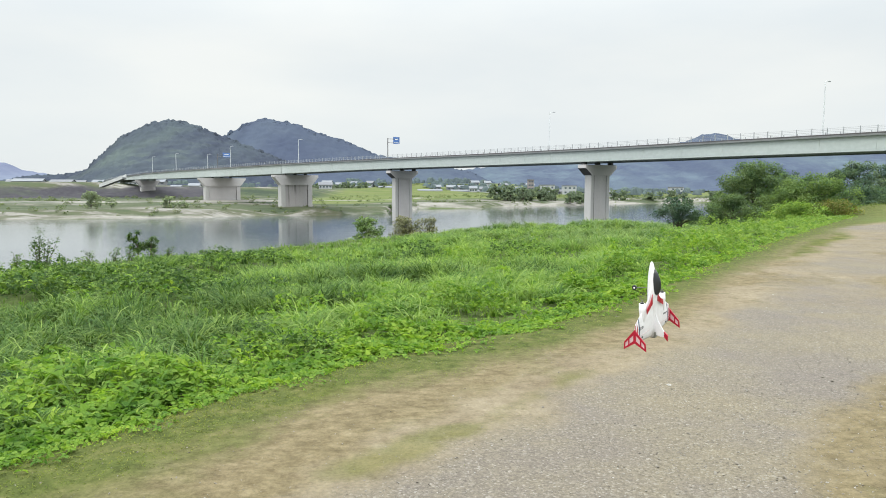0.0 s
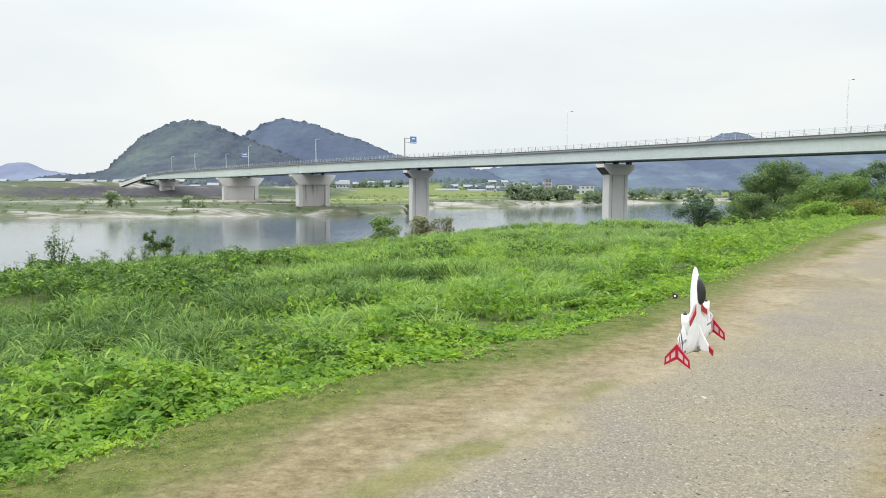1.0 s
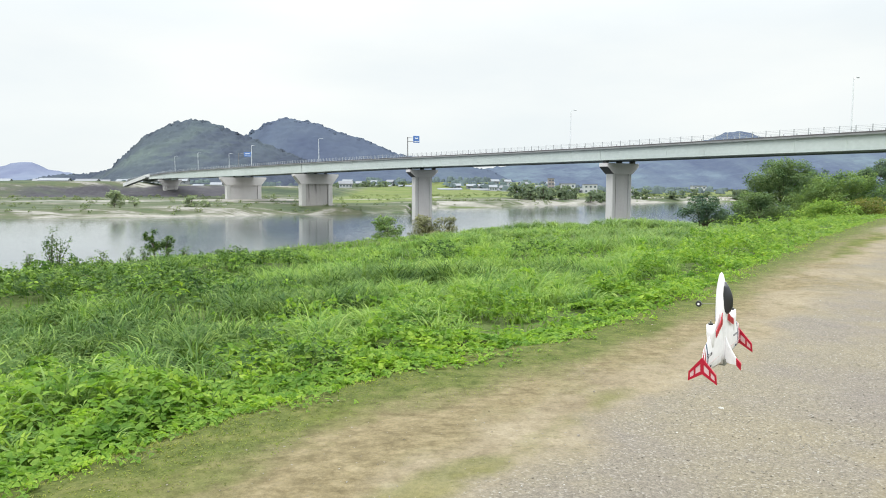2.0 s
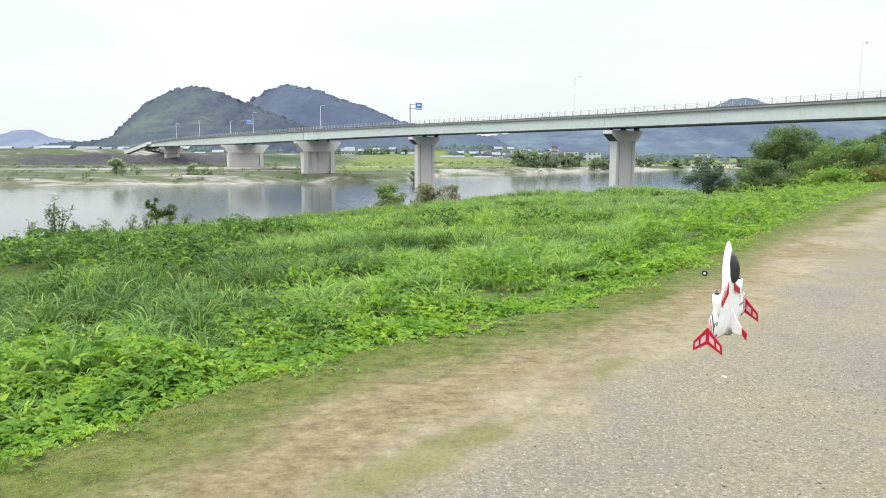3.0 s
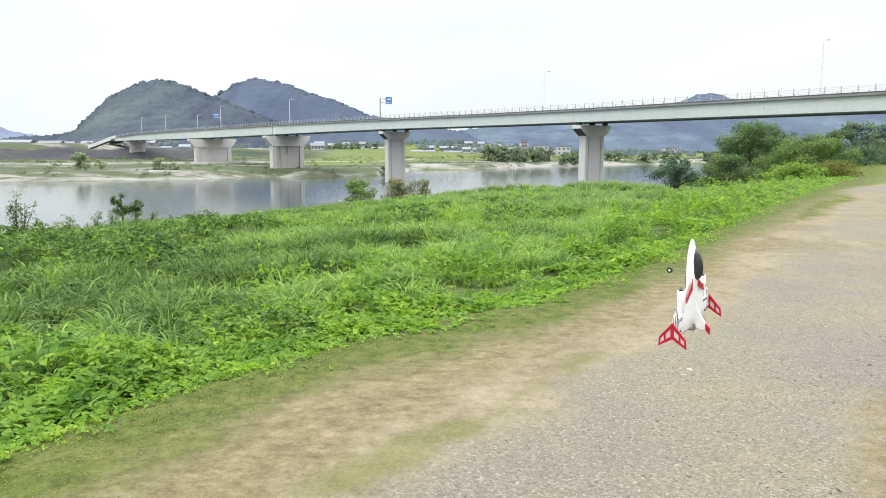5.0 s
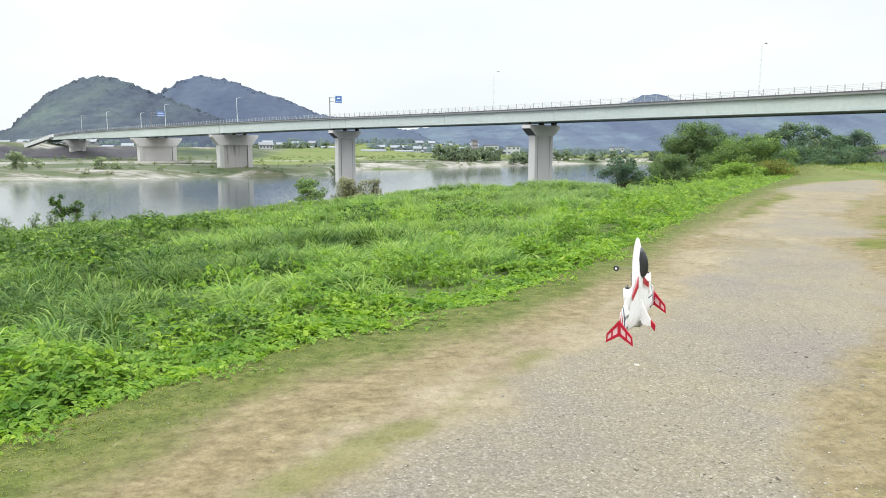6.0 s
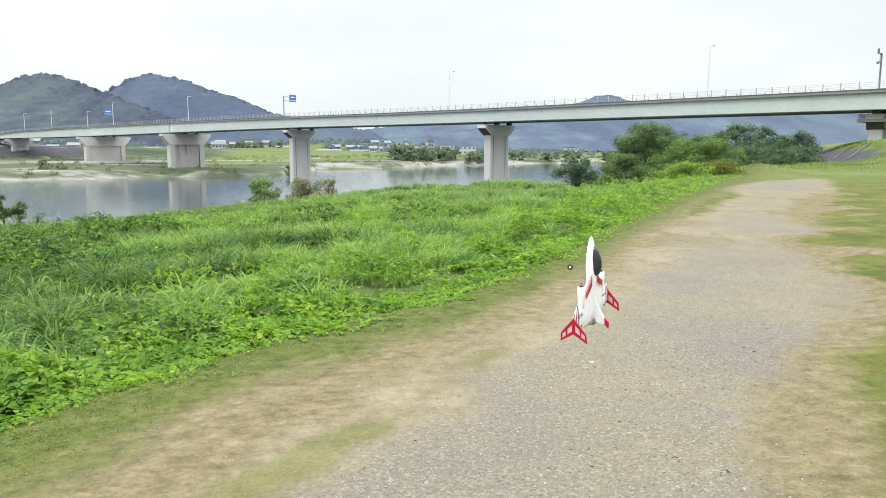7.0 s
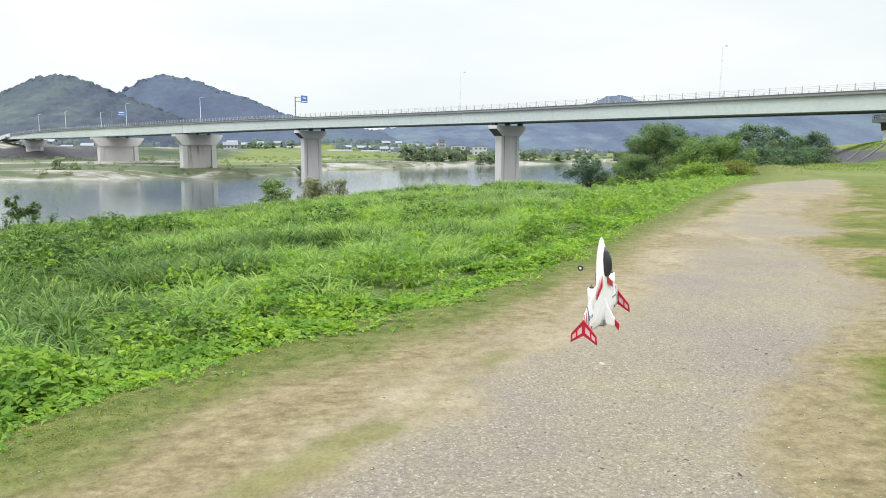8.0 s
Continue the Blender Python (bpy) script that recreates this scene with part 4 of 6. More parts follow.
slope_path(92, 7.0, 106, 11.0, 0.9, "narrow concrete path up the stone slope")


def approach_ramp():
    """Where the bridge comes down on the far bank: a sloping side road between white parapets, down to the levee."""
    r = thing("approach_ramp", Matrix.Translation((-182, 440, 0)), "white concrete approach ramp running down from the bridge", "ramp")
    way = [(1.5, -1, 6.6), (-6, 2, 4.3), (-15, 5, 1.4)]

    def band(name, dy, lo, hi, thick, mat):
        part(name, loft([[(x, y + dy, z + lo), (x, y + dy + thick, z + lo), (x, y + dy + thick, z + hi), (x, y + dy, z + hi)] for x, y, z in way]), mat, r)

    band("roadbed", 0.4, -1.0, 0.0, 6.0, M_SLAB)
    band("parapet", 0.0, -1.0, 1.0, 0.38, M_WALL_PALE)
    band("parapet", 6.42, -1.0, 1.9, 0.38, M_WALL_PALE)


M_WALL_PALE = worn("white_concrete", (0.52, 0.53, 0.53), (0.44, 0.45, 0.45), 0.8, 2, 0.3)
approach_ramp()


# ================= growth on the bank =================
def turned(rng, n, tilt):
    """n random frames: heading anywhere, leaning by about tilt radians."""
    a = rng.random(n) * 2 * np.pi
    ax = rng.normal(0, tilt, n)
    ay = rng.normal(0, tilt, n)
    ca, sa, cx, sx, cy, sy = np.cos(a), np.sin(a), np.cos(ax), np.sin(ax), np.cos(ay), np.sin(ay)
    z, o = np.zeros(n), np.ones(n)
    rz = np.stack([ca, -sa, z, sa, ca, z, z, z, o], -1).reshape(n, 3, 3)
    rx = np.stack([o, z, z, z, cx, -sx, z, sx, cx], -1).reshape(n, 3, 3)
    ry = np.stack([cy, z, sy, z, o, z, -sy, z, cy], -1).reshape(n, 3, 3)
    return rx @ ry @ rz


def strew(rng, n, r0, r1, power, a0=-48, a1=58):
    """n places in a fan over the plan, thinner with distance."""
    e = 2 - power
    r = (r0 ** e + rng.random(n) * (r1 ** e - r0 ** e)) ** (1 / e)
    a = np.radians(a0 + rng.random(n) * (a1 - a0))
    return r * np.sin(a), r * np.cos(a), r


# stands of tall grass and of vines on the bank: middle, half length across and away, strength
GRASS_STANDS = ((-4.1, 10.0, 1.2, 1.6, 1.0), (-2.7, 11.8, 1.1, 1.3, 0.9), (0.1, 14.6, 1.3, 1.2, 1.0), (-5.9, 8.7, 1.3, 1.3, 0.8), (-2.3, 8.6, 1.0, 0.9, 0.5),
                (2.6, 15.5, 1.2, 1.6, 0.6), (-1.9, 15.2, 1.2, 1.4, 0.6), (5.0, 21.5, 1.6, 2.6, 0.5), (-0.4, 8.6, 0.5, 0.8, 0.5), (-4.9, 7.0, 1.0, 0.8, 0.55), (-3.4, 7.9, 1.0, 0.7, 0.5), (-7.0, 10.5, 1.5, 1.2, 0.7), (-2.6, 6.2, 0.4, 0.4, 0.5))
VINE_STANDS = ((-8.2, 14.2, 3.4, 2.3, 1.0), (-4.9, 14.6, 2.0, 1.7, 0.9), (-9.5, 17.6, 3.4, 2.0, 0.9), (-0.2, 18.6, 1.8, 1.4, 0.8), (-5.0, 19.8, 1.4, 1.6, 0.9), (-6.4, 18.2, 0.9, 1.3, 0.9),
               (3.4, 20.0, 1.8, 1.8, 0.7), (-1.4, 6.8, 1.0, 0.7, 0.8), (-2.6, 7.2, 0.5, 0.5, 0.7), (-3.5, 6.2, 0.6, 0.5, 0.6), (-0.2, 10.6, 0.7, 0.6, 0.5), (1.0, 11.8, 0.7, 1.0, 0.5), (-1.9, 10.2, 0.8, 0.5, 0.6), (-6.3, 12.0, 1.2, 0.8, 0.7), (-3.0, 13.4, 0.9, 0.7, 0.7))


def stand(places, x, y):
    """How far into the nearest of some stands a place lies."""
    out = np.zeros(np.shape(x))
    for cx, cy, rx, ry, much in places:
        out = np.maximum(out, much * np.exp(-(((x - cx) / rx) ** 2 + ((y - cy) / ry) ** 2)))
    return out


def vine_share(x, y):
    """1 where broad vine leaves rule, 0 where tall grass does."""
    dl = plan(x, y)[0]
    b = N2.rough(x * 0.45 + 40, y * 0.30 + 7, 3)
    reach = 1.35 + 0.20 * np.clip(x - 0.3, 0, 8)
    edge = 1 - step(dl + 0.9 * b, reach - 0.35 - 0.05 * np.clip(x, 0, 10), reach + 0.55 + 0.1 * np.clip(x, 0, 10))
    patch = 0.30 * step(b, 0.35, 0.7) + 1.1 * stand(VINE_STANDS, x, y) - 1.2 * stand(GRASS_STANDS, x, y)
    return np.clip(edge + patch, 0.03, 1)


def lump(x, y):
    """How high the leaves stand over the ground."""
    dl, dr, db, _, _ = plan(x, y)
    n = N3.rough(x * 0.75 + 3, y * 0.75, 3)
    m = N1.rough(x * 0.28, y * 0.28 + 11, 2)
    k = N2.rough(x * 1.9 + 6, y * 1.9, 2)
    e = dl + 0.26 * N1.rough(x * 1.3, y * 1.3, 4)
    return (0.2 * step(e, 0.1, 0.7) + 0.8 * step(e, 0.35, 2.2)) * (0.34 + 0.29 * n + 0.16 * m + 0.26 * k) * (0.72 + 0.28 * step(x, -3.5, -1.5)) * (0.38 + 0.62 * step(db, 1, -6) + 0.62 * step(x, -6.5, -9) * step(db, -7, -2)) * (1 - 0.30 * step(0.57 * x + 0.82 * y, 24, 38)) + 0.015


def leaf_trios(rng, x, y, z, size, tilt):
    """Three broad rounded leaflets on each spot, folded a little along the midrib; a list of three corner arrays."""
    leaf = np.array([(0, 0, 0), (0.22, 0.50, 0.09), (0.68, 0.34, 0.06), (1.14, 0, -0.12), (0.68, -0.34, 0.06), (0.22, -0.50, 0.09)])
    frames = turned(rng, len(x), tilt)
    out = []
    for turn, off in ((0, 0.32), (1.9, 0.08), (-1.9, 0.08)):
        c, s = math.cos(turn), math.sin(turn)
        one = (leaf + np.array((off, 0, 0))) @ np.array([(c, s, 0), (-s, c, 0), (0, 0, 1)])
        one = one + np.array((0, 0, -0.13)) * np.hypot(one[:, 0], one[:, 1])[:, None] ** 2
        out.append(np.einsum("nij,kj->nki", frames, one) * size[:, None, None] + np.stack([x, y, z], -1)[:, None, :])
    return out


LEAFLET = [(0, 3, 2, 1), (0, 5, 4, 3)]


def vines():
    rng = np.random.default_rng(5)
    x, y, r = strew(rng, 330000, 3.0, 70, 1.30)
    dl, dr, db, _, _ = plan(x, y)
    thin = step(dl + 0.26 * N1.rough(x * 1.3, y * 1.3, 4), -0.15, 0.50) * (dl > -0.35)
    ok = (rng.random(len(x)) < thin) & (db < 1.5) & ((N3.rough(x * 1.7 + 50, y * 1.7, 2) > -0.30) | (dl < 0.8) | (rng.random(len(x)) < 0.15)) & (rng.random(len(x)) < 0.03 + 0.97 * vine_share(x, y))
    x, y, r, dl = x[ok], y[ok], r[ok], dl[ok]
    n = len(x)
    size = (0.036 + 0.042 * rng.random(n) ** 1.3) * (1 + 0.3 * N2.at(x * 0.8, y * 0.8)) * (1 + 0.25 * step(r, 12, 45)) * (0.5 + 0.5 * step(dl, -0.1, 0.6))
    z = height(x, y) + lump(x, y) * (1.10 - 0.65 * rng.random(n) ** 1.8) * (0.5 + 0.5 * step(vine_share(x, y), 0.1, 0.7)) + 0.012
    out = leaf_trios(rng, x, y, z, size, 0.46)
    # share of leaves that get the shade-coloured copy
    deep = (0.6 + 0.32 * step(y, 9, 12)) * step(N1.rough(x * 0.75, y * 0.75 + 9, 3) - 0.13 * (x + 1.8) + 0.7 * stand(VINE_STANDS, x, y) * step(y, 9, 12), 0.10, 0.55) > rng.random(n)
    # distant leaves take the copy that has haze in its colour
    away = step(r, 15, 26) > rng.random(n)
    for pick, mat, label in ((~deep & ~away, M_KUDZU, "bright green three-part vine leaves covering the bank"), (away & ~deep, M_KUDZU_HAZED, "vine leaves farther along the track, muted with painted haze"), (deep, M_KUDZU_SHADED, "vine leaves in heaps on the bank, coloured as in shade")):
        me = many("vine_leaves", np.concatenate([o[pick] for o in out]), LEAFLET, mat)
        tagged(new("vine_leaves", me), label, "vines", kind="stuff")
    # the same growth goes on along the bank behind the viewer
    x, y, r = strew(rng, 9000, 2.5, 40, 1.3, -170, -48)
    dl, dr, db, _, _ = plan(x, y)
    ok = (dl > 0.1) & (db < 1)
    x, y = x[ok], y[ok]
    out = leaf_trios(rng, x, y, height(x, y) + lump(x, y), 0.09 + 0.06 * rng.random(len(x)), 0.36)
    tagged(new("vine_leaves", many("vine_leaves", np.concatenate(out), LEAFLET, M_KUDZU)), "bright green vine leaves farther along the bank", "vines", kind="stuff")


BLADE_PLAIN = ((0.0, 1.0), (0.4, 0.95), (0.75, 0.65), (1.0, 0.0))
BLADE_FINE = ((0.0, 0.9), (0.35, 1.0), (0.62, 0.85), (0.84, 0.55), (1.0, 0.0))


def blades(name, rng, x, y, z, length, width, bend, mat, label, category, heading=None, fan=0.9, rise=1.0, fine=False):
    n = len(x)
    a = rng.random(n) * 2 * np.pi if heading is None else heading + rng.normal(0, fan, n)
    dx, dy = np.cos(a), np.sin(a)
    px, py = -dy, dx
    twist = rng.normal(0, 0.5, n)
    pts = []
    for t, w in BLADE_FINE if fine else BLADE_PLAIN:
        out = bend * 0.8 * length * t ** 2.0
        up = rise * length * (t - 0.62 * bend * t ** 2.6)
        cx, cy, cz = x + dx * out, y + dy * out, z + up
        if w:
            hw = 0.5 * width * w
            ox, oy = (px + dx * twist * t) * hw, (py + dy * twist * t) * hw
            pts += [np.stack([cx - ox, cy - oy, cz], -1), np.stack([cx + ox, cy + oy, cz], -1)]
        else:
            pts.append(np.stack([cx, cy, cz], -1))
    faces = [(2 * k, 2 * k + 1, 2 * k + 3, 2 * k + 2) for k in range(len(pts) // 2 - 1)] + [(len(pts) - 3, len(pts) - 2, len(pts) - 1)]
    me = many(name, np.stack(pts, 1), faces, mat)
    return tagged(new(name, me), label, category, kind="stuff")


def tall_grass():
    """Tussocks whose blades arch outward from a common foot, and lower grass between them."""
    rng = np.random.default_rng(6)
    cx, cy, cr = strew(rng, 15500, 3.5, 72, 0.95)
    dl, dr, db, _, _ = plan(cx, cy)
    thick = stand(GRASS_STANDS, cx, cy)
    clump = N3.rough(cx * 1.0, cy * 0.8 + 20, 2)
    ok = (dl > 0.5) & (db < 1.2) & (rng.random(len(cx)) < np.maximum(0.10, 0.55 + 1.5 * clump + thick)) & (rng.random(len(cx)) < 0.10 + 0.90 * (1 - vine_share(cx, cy)))
    cx, cy, cr, dl, db, thick, clump = cx[ok], cy[ok], cr[ok], dl[ok], db[ok], thick[ok], clump[ok]
    per, k = 54, len(cx)
    tall = (1 - 0.20 * step(cx, -1, -3)) * (0.56 + 0.24 * rng.random(k) + 0.14 * N1.rough(cx * 0.4 + 60, cy * 0.4, 2) + 0.18 * clump + 0.22 * thick) * (0.55 + 0.45 * step(dl, 0.8, 2.5)) * (1 - 0.40 * step(cr, 16, 34) * step(cx, 9, -2))
    tall = np.repeat(np.maximum(tall * (1 - 0.5 * step(db, -3.5, 0) * step(cx, 2, -3)), 0.15), per)
    head = rng.random(k * per) * 2 * np.pi
    off = tall * (0.05 + 0.20 * rng.random(k * per) ** 0.7)
    x, y = np.repeat(cx, per) + off * np.cos(head), np.repeat(cy, per) + off * np.sin(head)
    r = np.repeat(cr, per)
    length = tall * (0.45 + 0.55 * rng.random(len(x)))
    width = (0.011 + 0.012 * rng.random(len(x))) * (1 + 0.8 * step(r, 10, 40))
    bent = 0.55 + 0.75 * rng.random(len(x))
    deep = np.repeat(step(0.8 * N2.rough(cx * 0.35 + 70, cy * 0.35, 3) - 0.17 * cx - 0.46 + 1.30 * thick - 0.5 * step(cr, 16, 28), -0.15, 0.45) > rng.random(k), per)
    # distant tussocks take the blade colour with haze painted in
    away = np.repeat(step(cr + 0.5 * cx + 5 * N1.rough(cx * 0.2, cy * 0.2, 2), 26, 34) > rng.random(k), per)
    for pick, mat, label in ((~deep & ~away, M_BLADE, "tall arching green grass on the bank"), (deep & ~away, M_BLADE_DEEP, "deep blue-green grass tussocks on the bank"), (away, M_BLADE_HAZED, "grass towards the bank's brink, greyed with painted haze")):
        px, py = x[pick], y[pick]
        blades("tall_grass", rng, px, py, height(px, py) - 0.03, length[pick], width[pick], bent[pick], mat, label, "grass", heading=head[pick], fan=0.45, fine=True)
    x, y, r = strew(rng, 150000, 3.5, 72, 1.0)
    dl, dr, db, _, _ = plan(x, y)
    ok = (dl > 0.45) & (db < 1.3) & (rng.random(len(x)) < (0.10 + 0.90 * (1 - vine_share(x, y))) * (1 - 1.3 * stand(GRASS_STANDS, x, y)))
    x, y, r = x[ok], y[ok], r[ok]
    length = (0.20 + 0.20 * rng.random(len(x))) * (1 - 0.25 * step(r, 16, 38)) * (1 + 0.4 * N1.rough(x * 0.9, y * 0.9, 2))
    width = (0.011 + 0.009 * rng.random(len(x))) * (1 + 0.8 * step(r, 10, 40))
    # low grass far off wears the same haze-greyed colour
    away = step(r + 0.5 * x, 26, 34) > rng.random(len(x))
    for pick, mat, label in ((~away, M_BLADE_LOW, "lower green grass between the tussocks"), (away, M_BLADE_HAZED, "lower grass towards the brink, greyed with painted haze")):
        px, py = x[pick], y[pick]
        blades("low_grass", rng, px, py, height(px, py) - 0.02, length[pick], width[pick], 0.3 + 0.7 * rng.random(len(px)), mat, label, "grass")


def short_grass():
    rng = np.random.default_rng(7)
    x, y, r = strew(rng, 400000, 2.2, 40, 1.6)
    dl, dr, db, _, _ = plan(x, y)
    w = np.where((dl < 0) & (dr < 0), -dl / np.maximum(1e-3, -dl - dr), np.where(dl >= 0, -0.2, 1.2))
    n = N2.rough(x * 0.9 + 5, y * 0.9, 4)
    tuft = N1.rough(x * 2.1, y * 2.1 + 30, 3)
    fringe = step(dl, -0.75 - 0.02 * r, -0.05) * step(dl, 0.9, 0.5)
    right = step(dr, -0.35, 0.25)
    al = x * ALONG[0] + y * ALONG[1]
    streak = np.exp(-((w - 0.325) / 0.04) ** 2) * step(n, -0.2, 0.4) * 0.55 * step(al, 1.5, 2.8) * step(al, 7.0, 4.8)
    stray = 0.012 * step(n + tuft * 0.5, 0.35, 0.8)
    chance = np.clip(np.maximum(fringe * (0.75 + 0.5 * tuft), right * (0.45 + 0.5 * tuft)) + streak + stray, 0, 1)
    ok = rng.random(len(x)) < chance
    x, y, r = x[ok], y[ok], r[ok]
    n = len(x)
    dl = plan(x, y)[0]
    verge = dl > -0.55 + 0.3 * N1.at(x * 1.7, y * 1.7)
    length = (0.014 + 0.024 * rng.random(n)) * (1 + 0.6 * step(r, 8, 30)) * (1 + 1.6 * step(dl, -0.4, 0.25) * rng.random(n))
    width = (0.003 + 0.003 * rng.random(n)) * (1 + 2.0 * step(r, 6, 30))
    for pick, mat, rise, label in ((~verge, M_SHORT, 0.22, "short dry trodden grass along the track"), (verge, M_FRINGE, 0.42, "short green verge grass at the foot of the vines")):
        px, py = x[pick], y[pick]
        blades("short_grass", rng, px, py, height(px, py) - 0.004, length[pick], width[pick] * (1 if rise < 0.3 else 1.1), (0.7 if rise < 0.3 else 0.5) + 0.5 * rng.random(len(px)), mat, label, "grass", rise=rise)


def far_meadow():
    """Green grass where the track bends out of sight, and up the levee."""
    rng = np.random.default_rng(8)
    x, y, r = strew(rng, 130000, 26, 150, 1.3, 18, 54)
    dl, dr, db, ds, lv = plan(x, y)
    al = x * ALONG[0] + y * ALONG[1]
    stony = (lv > levee_foot(al) - 0.5) & (lv < levee_foot(al) + 5.4) & (al > 90) & (al < 180)
    cen, half = tail(al)
    edge = al + 6 * N1.rough(x * 0.15, y * 0.15, 3) + 8 * step(dr, 0.5, 4)
    clear = (np.abs(lv - cen) > half + 0.5) & (dl < 0.6)
    mound = np.maximum(np.exp(-((x - 34.5) ** 2 + (y - 52) ** 2) / 9), np.exp(-(((x - 28.0) / 2.0) ** 2 + ((y - 41.5) / 2.0) ** 2)))
    ok = clear & (rng.random(len(x)) < np.maximum(0.55 * step(edge, 36, 50) + 0.35 * step(edge, 60, 90), mound)) & (db < 1) & ~stony
    x, y, r, edge, lv, mound = x[ok], y[ok], r[ok], edge[ok], lv[ok], mound[ok]
    n = len(x)
    length = (0.12 + 0.22 * rng.random(n) + 0.08 * N2.rough(x * 0.3, y * 0.3, 2)) * (0.8 + 0.8 * step(r, 55, 90)) * (0.25 + 0.75 * step(edge, 46, 62)) * (1 + 2.8 * mound)
    width = 0.012 + 0.014 * rng.random(n) + 0.0003 * r
    bend = 0.3 + 0.8 * rng.random(n)
    crest = lv > 11.5
    for pick, mat, label in ((~crest, M_BLADE_LIGHT, "light green meadow grass at the end of the track"), (crest, M_BLADE, "fresh green grass on the levee's crest")):
        px, py = x[pick], y[pick]
        blades("meadow_grass", rng, px, py, height(px, py) - 0.03, length[pick], width[pick], bend[pick], mat, label, "grass", rise=0.6)


vines()
tall_grass()
short_grass()
far_meadow()


# ================= trees and shrubs =================
def crown_mesh(name, rng, clumps, leaf, per, mat, flat=0.3):
    """Leaves on many clumps (x, y, z, radius); the clumps make an uneven outline with gaps."""
    pos, out = [], []
    for cx, cy, cz, rad in clumps:
        k = int(per * (rad / 0.6) ** 1.6)
        d = rng.normal(0, 1, (k, 3))
        d /= np.linalg.norm(d, axis=1)[:, None]
        q = rad * (0.55 + 0.5 * rng.random(k)) * (1 + 0.25 * np.sin(d[:, 0] * 5 + cx) * np.cos(d[:, 2] * 4 + cy))
        pos.append(d * q[:, None] * (1, 1, 0.8) + (cx, cy, cz))
        out.append(d)
    pos, out = np.concatenate(pos), np.concatenate(out)
    n = len(pos)
    one = np.array([(0, 0, 0), (0.5, 0.30, 0.06), (1, 0, -0.05), (0.5, -0.30, 0.06)])
    f = turned(rng, n, 0.6)
    size = leaf * (0.6 + 0.7 * rng.random(n))
    pieces = np.einsum("nij,kj->nki", f, one) * size[:, None, None] + pos[:, None, :]
    # leaves turn their upper face out of the clump, and take the light as the clump does
    nrm = np.cross(pieces[:, 2] - pieces[:, 0], pieces[:, 1] - pieces[:, 0])
    nrm /= np.linalg.norm(nrm, axis=1)[:, None] + 1e-9
    back = (nrm * out).sum(1) < 0
    pieces[back] = pieces[back][:, [0, 3, 2, 1]]
    nrm[back] *= -1
    me = many(name, pieces, [(0, 2, 1), (0, 3, 2)], mat, True)
    soft = (1.1 - flat) * out + 0.35 * nrm + np.array((0, 0, flat))
    soft /= np.linalg.norm(soft, axis=1)[:, None] + 1e-9
    me.normals_split_custom_set_from_vertices(np.repeat(soft, 4, axis=0).tolist())
    return me


def tree(name, x, y, tall, wide, seed, label, category="tree", mat=None, stems=1, clear=0.25, clumps=26, leaf=0.16, per=70, base=None, lean=0.0, flat=0.3, soft=False):
    """A tapered trunk or several stems with limbs out to the clumps of the crown."""
    rng = np.random.default_rng(seed)
    base = float(height(x, y)) if base is None else base
    t = thing(name, Matrix.Translation((x, y, base - 0.05)), label, category)
    cl = []
    for k in range(clumps):
        a = rng.random() * 2 * math.pi
        h = clear + (1 - clear) * (0.08 + 0.84 * rng.random())
        u = (h - clear) / (1 - clear)
        body = math.sin(math.pi * min(1, 0.18 + 0.8 * u)) ** 0.7
        q = 0.5 * wide * body * math.sqrt(rng.random()) * 0.95
        rad = 0.5 * wide * (0.15 + 0.17 * rng.random())
        cl.append((q * math.cos(a) + lean * h * tall, q * math.sin(a), h * tall - rad * 0.3, rad))
    bm = bmesh.new()
    for s in range(stems):
        ox, oy = (0, 0) if stems == 1 else (rng.normal(0, 0.08 * wide), rng.normal(0, 0.08 * wide))
        top = (ox * 2 + lean * tall * 0.7, oy * 2, tall * 0.72)
        r0 = 0.022 * tall / math.sqrt(stems) + 0.015
        add_tube(bm, [(ox, oy, -0.2), (ox * 1.3 + lean * tall * 0.2, oy * 1.3, tall * 0.3), top], [r0, r0 * 0.7, r0 * 0.25], 7)
    for cx, cy, cz, rad in cl[::2]:
        h0 = max(0.1 * tall, cz * 0.45)
        add_tube(bm, [(lean * h0, 0, h0), (cx * 0.5 + lean * h0 * 0.5, cy * 0.5, (h0 + cz) * 0.53), (cx, cy, cz)], [0.011 * tall, 0.007 * tall, 0.003 * tall], 5, cap=False)
    part("trunk", bm, M_BARK, t)
    if soft:
        cl += [(cx + rng.normal(0, r), cy + rng.normal(0, r), cz + rng.normal(0, 0.5 * r), r * (0.35 + 0.4 * rng.random())) for cx, cy, cz, r in cl for k in range(3)]
        p = np.array(cl)
        ob = dome_crowns(rng, p[:, :3], p[:, 3], mat, "crown", 0.9)
        ob["label"] = "soft rounded grey-green crown"
    else:
        ob = new("crown", crown_mesh("crown", rng, cl, leaf, per, mat or M_CROWN, flat))
    ob.parent = t
    return t


# along the track, beyond the meadow
tree("small_tree", 16.8, 45, 2.5, 3.1, 21, "low dark spreading tree with bare stems at the bank's edge", stems=4, clear=0.42, clumps=40, leaf=0.13, per=261, mat=M_CROWN_DARK, flat=0.55)
tree("bush", 22.6, 50, 2.5, 4.6, 22, "rounded dark green bush beside a taller tree", "bush", clear=0.05, clumps=50, leaf=0.14, per=217, flat=0.55)
tree("tree", 27.0, 56, 5.1, 6.8, 23, "grey-green broadleaf tree behind the bank's meadow", clear=0.08, clumps=64, leaf=0.15, per=275, flat=0.55)
